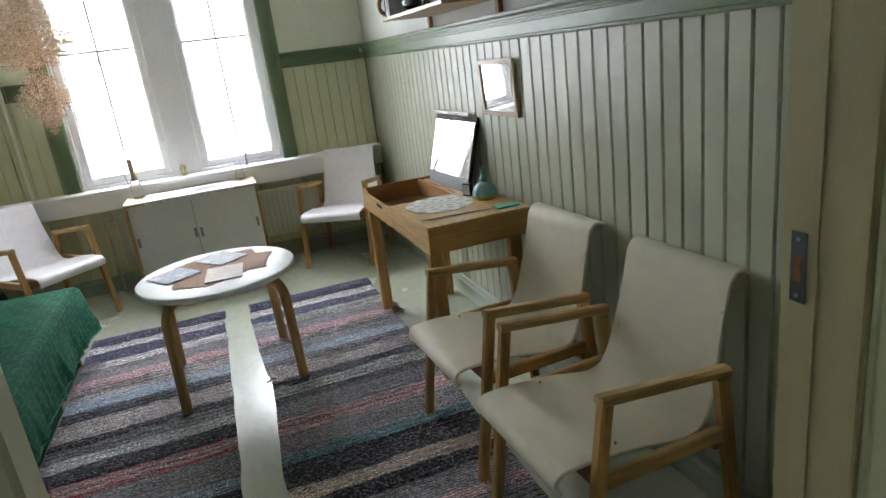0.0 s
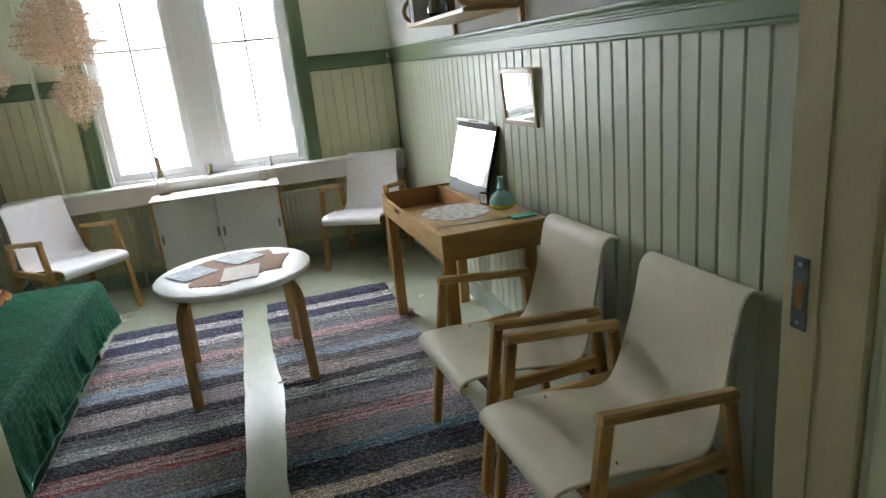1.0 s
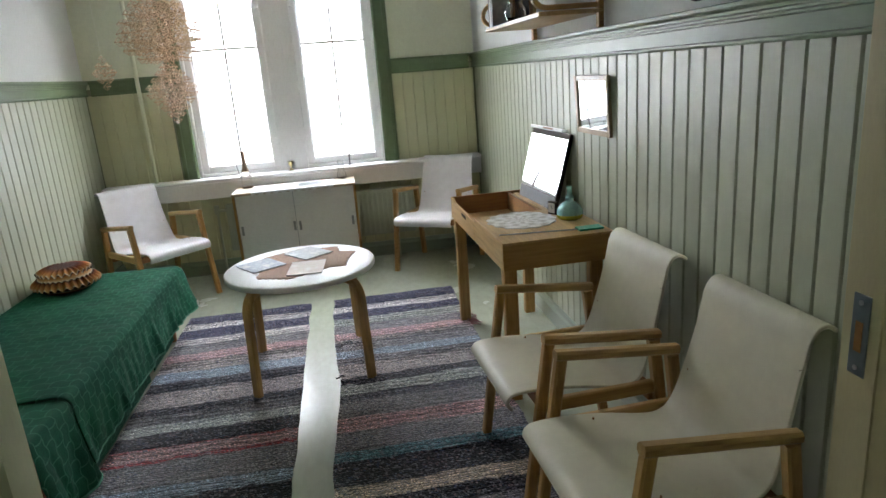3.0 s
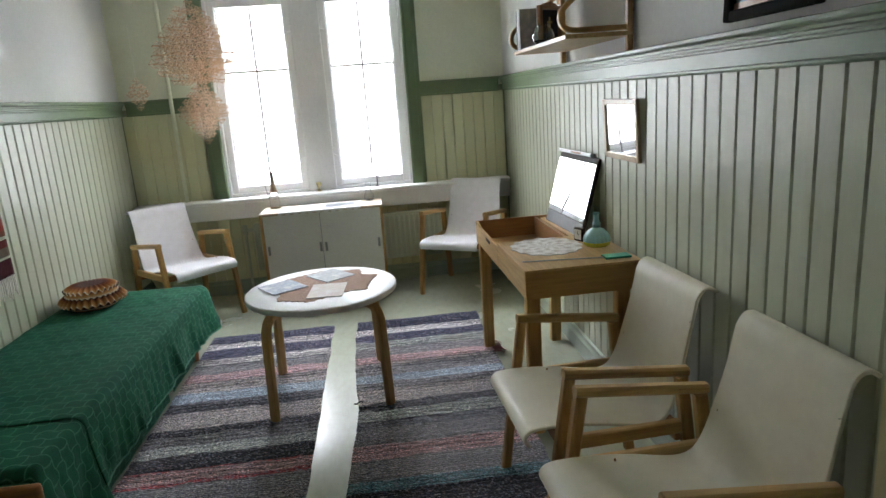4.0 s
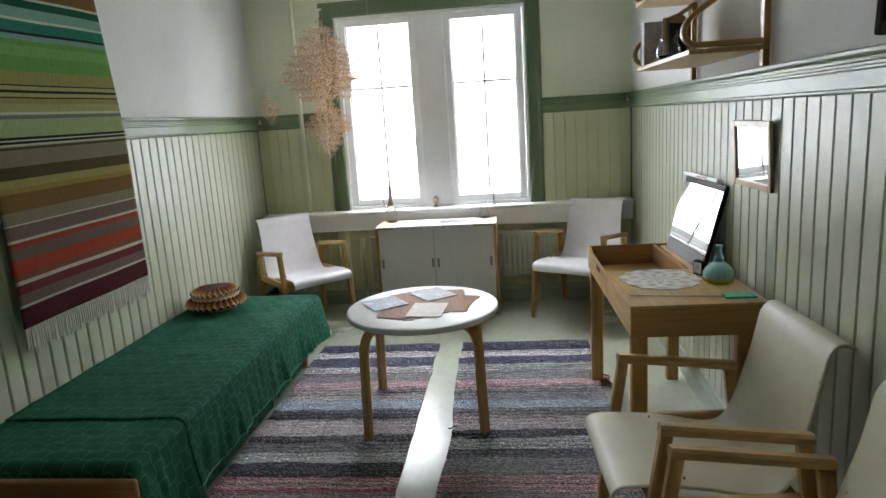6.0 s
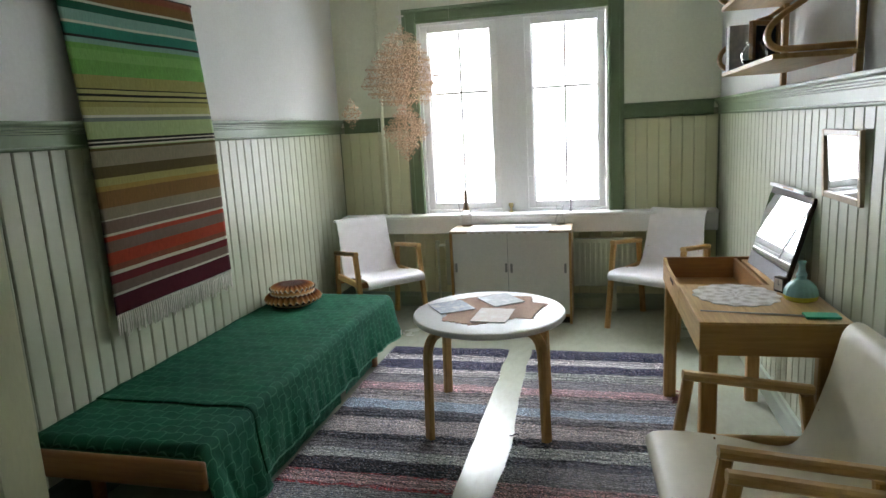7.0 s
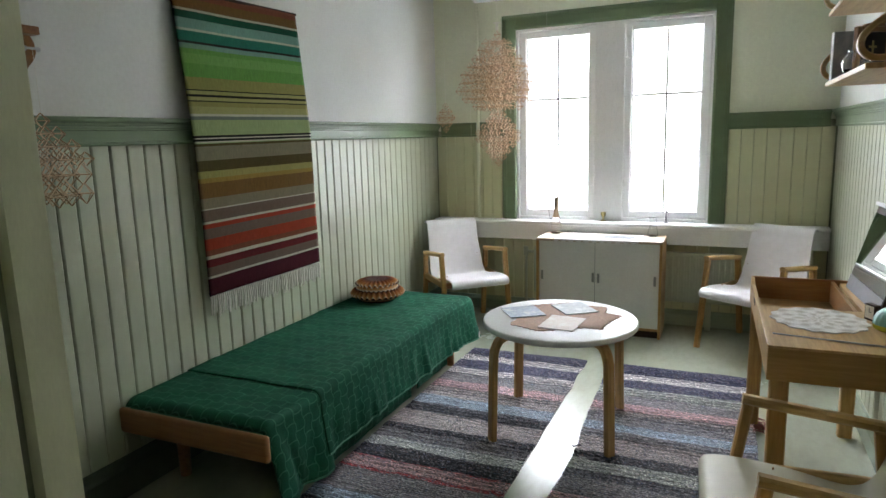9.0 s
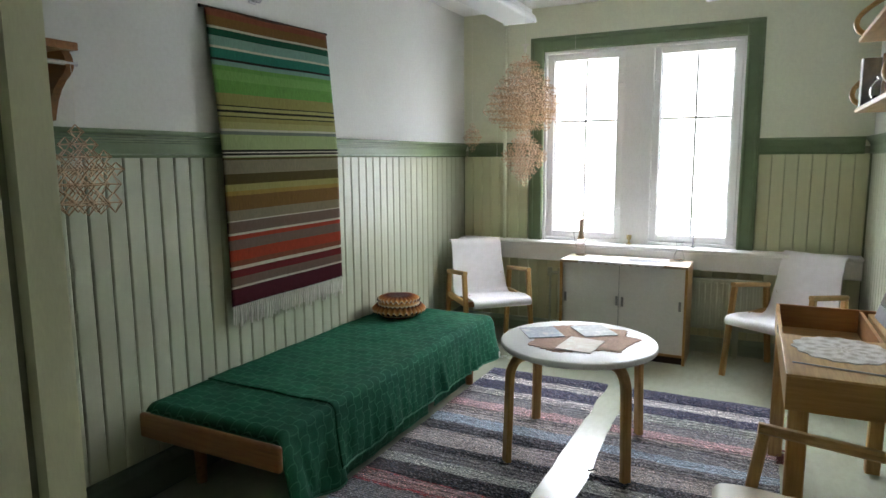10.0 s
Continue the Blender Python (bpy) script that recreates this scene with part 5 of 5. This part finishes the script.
oval = lathe(bmesh.new(), [(0.0, 0.0), (0.115, 0.0), (0.115, 0.002), (0.0, 0.002)], 40, close=False)
ob = part("oval", oval, M_OVAL, framed, "dark blue oval")
ob.matrix_basis = pose(-0.0185, 0, -0.07, 0, -90, 0)
framed.rotation_euler = (0, radians(2), 0)
framed.location.z = RAIL1 + 0.28


def wall_shelf(y0, y1, z, x0=1.045):
    """Shelf on two bent loop brackets."""
    s = tagged(thing("wall_shelf", XR, 0, z), "birch wall shelf on bent loop brackets", "shelf", "wall shelves")
    dx = x0 - XR
    part("board", boxed(dx, -0.004, y0, y1, -0.018, 0.0, bevel=0.003), M_BIRCH_Y, s, "birch shelf board")
    for y in (y0 + 0.016, y1 - 0.016):
        loop = spline([(-0.03, y, 0.014), (-0.10, y, 0.014), (-0.20, y, 0.014), (-0.262, y, 0.018), (-0.292, y, 0.045), (-0.288, y, 0.085), (-0.25, y, 0.125), (-0.19, y, 0.165), (-0.10, y, 0.225), (-0.03, y, 0.268)], 5)
        part("loop_bracket", sweep(bmesh.new(), loop, 0.030, 0.020, (0, 1, 0), 0.004), M_BIRCH, s, "bent wooden loop bracket", smooth=True)
        part("upright", boxed(-0.028, -0.004, y - 0.016, y + 0.016, -0.075, 0.30, bevel=0.004), M_BIRCH_V, s)
    return s


wall_shelf(2.60, 3.53, 1.652)
wall_shelf(2.60, 3.58, 1.955)


def book(y, w, d, h, mat, label, z=1.652, x=1.052):
    b = tagged(thing("book", x, y, z), label, "book", "books on the shelf")
    part("cover", boxed(0, d, 0, 0.003, 0, h, bevel=0.001), mat, b)
    part("cover", boxed(0, d, w - 0.003, w, 0, h, bevel=0.001), mat, b)
    part("spine", boxed(-0.003, -0.0002, 0, w, 0, h, bevel=0.001), mat, b)
    part("pages", boxed(0.002, d - 0.004, 0.0035, w - 0.0035, 0.003, h - 0.003), M_PAPER, b)


book(3.448, 0.018, 0.15, 0.195, M_BLACK, "thin black book standing on the wall shelf")
book(3.420, 0.026, 0.15, 0.20, M_PAPER, "white-backed book standing on the wall shelf")
book(3.386, 0.032, 0.145, 0.195, M_PRINT_GREY, "grey-backed book standing on the wall shelf")
photo = tagged(thing("photo_frame", 1.165, 3.25, 1.652, 35), "dark picture in a brown wooden frame on the shelf", "photo frame")
for x0, x1, z0, z1 in ((-0.080, -0.060, 0, 0.188), (0.060, 0.080, 0, 0.188), (-0.0598, 0.0598, 0, 0.02), (-0.0598, 0.0598, 0.168, 0.188)):
    part("frame", boxed(x0, x1, -0.012, 0.012, z0, z1, bevel=0.004), M_OAK_DARK, photo)
part("picture", boxed(-0.0595, 0.0595, -0.002, 0.004, 0.0205, 0.1675), M_BLACK, photo, "black picture")
crest = extrude_profile(bmesh.new(), [(-0.05, 0.1885), (0.05, 0.1885), (0.036, 0.198), (0.016, 0.200), (0.0, 0.207), (-0.016, 0.200), (-0.036, 0.198)], -0.010, 0.010, lambda p, q, t: (p, t, q))
part("crest", crest, M_OAK_DARK, photo, "curved carved top")
part("emblem", box(boxed(-0.004, 0.004, -0.0035, -0.0022, 0.075, 0.135), -0.018, 0.018, -0.0035, -0.0022, 0.108, 0.116), M_BRASS, photo, "small gilt cross")
jar = tagged(thing("glass_jar", 1.10, 3.13, 1.652), "small round clear glass jar", "jar")
part("bowl", lathe(bmesh.new(), [(0.0, 0.0), (0.03, 0.0), (0.048, 0.02), (0.052, 0.042), (0.044, 0.068), (0.028, 0.082), (0.032, 0.092), (0.029, 0.092), (0.025, 0.082), (0.041, 0.066), (0.049, 0.042), (0.045, 0.022), (0.0, 0.006)], 28, close=False), M_CLEAR, jar, smooth=True)

# ---------------------------------------------------------------- on the west wall
tap = tagged(thing("wall_tapestry", 0, 0, 0), "woven striped wall hanging in greens, ochres and reds with a fringe", "tapestry")


def tapestry():
    bm = bmesh.new()
    uvl = bm.loops.layers.uv.new("UVMap")
    ny, nz = 40, 90
    g = []
    for j in range(nz + 1):
        v = j / nz
        row = []
        for i in range(ny + 1):
            u = i / ny
            y = 2.388 + 0.897 * u + (0.054 + 0.018 * u) * v + 0.003 * noise.noise((u * 4, v * 3, 1))
            z = 2.148 - 1.411 * v + 0.021 * (1 - v) * (u - 0.5)
            lean = min(v / 0.46, 1.0) if v < 0.46 else 1.0 - 0.5 * (v - 0.46) / 0.54
            x = XL + 0.018 + 0.034 * lean + 0.006 * noise.noise((u * 2.2, v * 1.5, 4)) + 0.004 * math.sin(u * 9 + v * 2)
            row.append(bm.verts.new((x, y, z)))
        g.append(row)
    for j in range(nz):
        for i in range(ny):
            f = bm.faces.new((g[j][i], g[j][i + 1], g[j + 1][i + 1], g[j + 1][i]))
            for lp, (a, b) in zip(f.loops, ((j, i), (j, i + 1), (j + 1, i + 1), (j + 1, i))):
                lp[uvl].uv = (b / ny, a / nz)
    ob = part("cloth", bm, M_TAPESTRY, tap, smooth=True)
    so = ob.modifiers.new("cloth", "SOLIDIFY")
    so.thickness = 0.005
    so.offset = 0
    fr = bmesh.new()
    rnd = random.Random(4)
    for i in range(64):
        u = (i + 0.5) / 64
        y = 2.442 + 0.915 * u
        x = XL + 0.035 + 0.006 * noise.noise((u * 2.2, 1.5, 4)) + 0.004 * math.sin(u * 9 + 2)
        ln = 0.085 + 0.03 * rnd.random()
        dy = 0.012 * (rnd.random() - 0.5)
        pts = [(x, y, 0.740), (x + 0.003, y + dy * 0.4, 0.715), (x + 0.001, y + dy, 0.740 - ln)]
        for a, b in zip(pts, pts[1:]):
            rod(fr, a, b, 0.0046, 0.0034, 5)
    part("fringe", fr, M_THREAD, tap, "cream knotted fringe")
    part("hanging_rod", rod(bmesh.new(), (XL + 0.014, 2.362, 2.139), (XL + 0.014, 3.295, 2.161), 0.008), M_DARKBROWN, tap, "dark hanging rod")


tapestry()
hook = tagged(thing("wall_hook", XL, 2.715, 2.235), "small grey double coat hook on the white wall", "hook")
part("plate", boxed(0.0, 0.006, -0.025, 0.025, -0.02, 0.04, bevel=0.002), M_STEEL, hook)
for dy in (-0.012, 0.014):
    part("prong", sweep(bmesh.new(), spline([(0.006, dy, 0.0), (0.03, dy * 1.2, -0.012), (0.042, dy * 1.4, -0.002), (0.045, dy * 1.5, 0.015)], 5), 0.010, 0.008, (0, 1, 0), 0.002), M_STEEL, hook, smooth=True)

# hat shelf above the rail, near the doorway
hat = tagged(thing("hat_shelf", XL, 1.580, 1.815), "brown wooden hat shelf with a steel rod and curved brackets", "shelf")
part("board", boxed(0.002, 0.258, -0.78, 0.025, 0.0, 0.026, bevel=0.003), M_BED_WOOD, hat)
for y in (-0.70, 0.0):
    bm = extrude_profile(bmesh.new(), [(0.002, -0.001), (0.225, -0.001), (0.240, -0.025), (0.243, -0.055), (0.228, -0.075), (0.198, -0.095), (0.168, -0.125), (0.146, -0.160), (0.132, -0.195), (0.122, -0.225), (0.002, -0.232)], y - 0.014, y + 0.014, lambda p, q, s: (p, s, q))
    part("bracket", bm, M_BED_WOOD, hat, "curved brown bracket")
part("rod", rod(bmesh.new(), (0.235, -0.77, -0.042), (0.235, 0.03, -0.042), 0.008), M_STEEL, hat, "steel rod")


# ---------------------------------------------------------------- straw mobiles
def straw(bm, a, b, r=0.0016):
    a, b = Vector(a), Vector(b)
    d = (b - a).normalized()
    s = d.orthogonal().normalized()
    t = d.cross(s)
    ra = [bm.verts.new(a + (s * math.cos(k) + t * math.sin(k)) * r) for k in (0, 2.0944, 4.1888)]
    rb = [bm.verts.new(b + (s * math.cos(k) + t * math.sin(k)) * r) for k in (0, 2.0944, 4.1888)]
    for i in range(3):
        j = (i + 1) % 3
        bm.faces.new((ra[i], ra[j], rb[j], rb[i]))


def octahedron(bm, x, y, z, w, h, r, rnd, loose=0.008, flat=1.0, turn=0.0):
    j = lambda: (rnd.random() - 0.5) * loose
    top, low = Vector((x + j(), y + j(), z + h)), Vector((x + j(), y + j(), z - h))
    eq = [Vector((x + w * math.cos(a + turn) + j(), y + w * math.sin(a + turn) + j(), z + j())) for a in (0, math.pi / 2, math.pi, 3 * math.pi / 2)]
    for i in range(4):
        straw(bm, eq[i], eq[(i + 1) % 4], r * flat)
        straw(bm, eq[i], top, r)
        straw(bm, eq[i], low, r)


def layers(sizes, cell, step, z_top, turn, r, seed, flat=1.0, loose=0.008, thin=0.4):
    """Square layers of small straw octahedra, one below the other, tip to tip."""
    bm = bmesh.new()
    rnd = random.Random(seed)
    c, s = math.cos(radians(turn)), math.sin(radians(turn))
    for k, n in enumerate(sizes):
        z = z_top - step * k
        for i in range(n):
            for j in range(n):
                inside = 0 < i < n - 1 and 0 < j < n - 1
                if n > 3 and rnd.random() < (thin if inside else 0.06):
                    continue
                a, b = (i - (n - 1) / 2) * cell, (j - (n - 1) / 2) * cell
                octahedron(bm, a * c - b * s, a * s + b * c, z, cell * 0.53, step * 0.56, r, rnd, loose, flat, radians(turn))
    return bm


him = tagged(thing("straw_mobile", -0.85, 4.60, 0), "large straw mobile of many small octahedra hanging by the window", "mobile", "straw mobiles")
part("upper_body", layers([1, 3, 4, 5, 6, 7, 8, 8, 7, 5], 0.057, 0.054, 2.155, -8, 0.0016, 1, 1.7, 0.012, 0.4), M_STRAW, him)
part("lower_body", layers([2, 3, 4, 5, 5, 4, 3, 2, 1], 0.052, 0.043, 1.612, -8, 0.0019, 2, 1.2, 0.006, 0.4), M_STRAW, him)
part("bow", box(boxed(-0.010, 0.010, -0.002, 0.002, 2.188, 2.240), -0.028, 0.028, -0.0015, 0.0015, 2.232, 2.243), M_THREAD, him, "white cord bow")
part("thread", rod(bmesh.new(), (0, 0, 2.16), (0, 0, CEIL), 0.0012, seg=6), M_THREAD, him)
for dx, dy, zt, zb in ((-0.19, -0.05, 1.72, 1.45), (0.03, 0.20, 1.72, 1.62)):
    part("thread", rod(bmesh.new(), (dx, dy, zt), (dx, dy, zb), 0.0008, seg=6), M_THREAD, him)

small = tagged(thing("straw_mobile", -1.235, 4.55, 0), "small straw mobile hanging beside the larger one", "mobile", "straw mobiles")
part("body", layers([1, 2, 3, 2, 1], 0.046, 0.042, 1.685, 25, 0.0014, 3, 1.0, 0.006), M_STRAW, small)
part("thread", rod(bmesh.new(), (0, 0, 1.69), (0, 0, CEIL), 0.0008, seg=6), M_THREAD, small)
tiny = tagged(thing("straw_mobile", -0.56, 4.85, 0), "tiny straw mobile hanging in front of the window", "mobile", "straw mobiles")
part("body", layers([1, 2, 1], 0.044, 0.038, 1.675, 10, 0.0016, 5), M_STRAW, tiny)
part("thread", rod(bmesh.new(), (0, 0, 1.695), (0, 0, CEIL), 0.0006, seg=6), M_THREAD, tiny)
near_him = tagged(thing("straw_mobile", -1.345, 1.568, 0), "straw mobile hanging from the hat shelf rod", "mobile", "straw mobiles")
part("roof", layers([1, 2, 3, 4], 0.054, 0.042, 1.548, 20, 0.0017, 7, 1.0, 0.005, 0.0), M_STRAW, near_him, "stepped pyramid of straw octahedra")
part("body", layers([3, 3], 0.068, 0.064, 1.372, 20, 0.0019, 8, 1.0, 0.006), M_STRAW, near_him)
part("thread", rod(bmesh.new(), (0, 0, 1.565), (0, 0, 1.77), 0.0007, seg=6), M_THREAD, near_him)


# ---------------------------------------------------------------- board panelling, piece by piece
def board_mesh(w, h, c, mat):
    """A board with chamfered long edges, standing at its origin, face towards -y."""
    bm = bmesh.new()
    prof = [(-w / 2, T), (-w / 2, 0.005), (-w / 2 + c, 0), (w / 2 - c, 0), (w / 2, 0.005), (w / 2, T)]
    extrude_profile(bm, prof, 0.0, h, lambda p, q, s: (p, q, s))
    bmesh.ops.recalc_face_normals(bm, faces=bm.faces)
    me = bpy.data.meshes.new("board")
    bm.to_mesh(me)
    bm.free()
    me.materials.append(mat)
    return me


def panelling(parent, place, a, b, pitch, z0, z1, mat=M_PANEL, gap=0.0035, cut=0.005):
    me = board_mesh(pitch - gap, z1 - z0, cut, mat)
    count = int((b - a) / pitch)
    for i in range(count):
        share("board", me, parent, place(a + pitch * (i + 0.5), z0))


east = lambda s, z: pose(XR, s, z, 0, 0, -90)
west = lambda s, z: pose(XL, s, z, 0, 0, 90)
north = lambda s, z: pose(s, YB, z, 0, 0, 0)
panelling(wall_right, east, 1.674 - 12 * 0.0845, 1.675, 0.0845, 0.10, RAIL0 + 0.004)
panelling(wall_right, east, 1.674, YB, 0.0905, 0.10, RAIL0 + 0.004)
panelling(wall_left, west, 0.6708, YB, 0.0841, 0.10, RAIL0 + 0.004, M_PANEL, 0.0045, 0.006)
panelling(wall_back, north, WX1 + CW + 0.002, XR, 0.082, SILL, RAIL0 + 0.004, M_PANEL_BACK, 0.002, 0.0035)
panelling(wall_back, north, XL, WX0 - CW, 0.082, SILL, RAIL0 + 0.004, M_PANEL_BACK, 0.002, 0.0035)
panelling(wall_back, north, XL, XR, 0.0838, 0.10, SILL - 0.03, M_PANEL_BACK, 0.002, 0.0035)
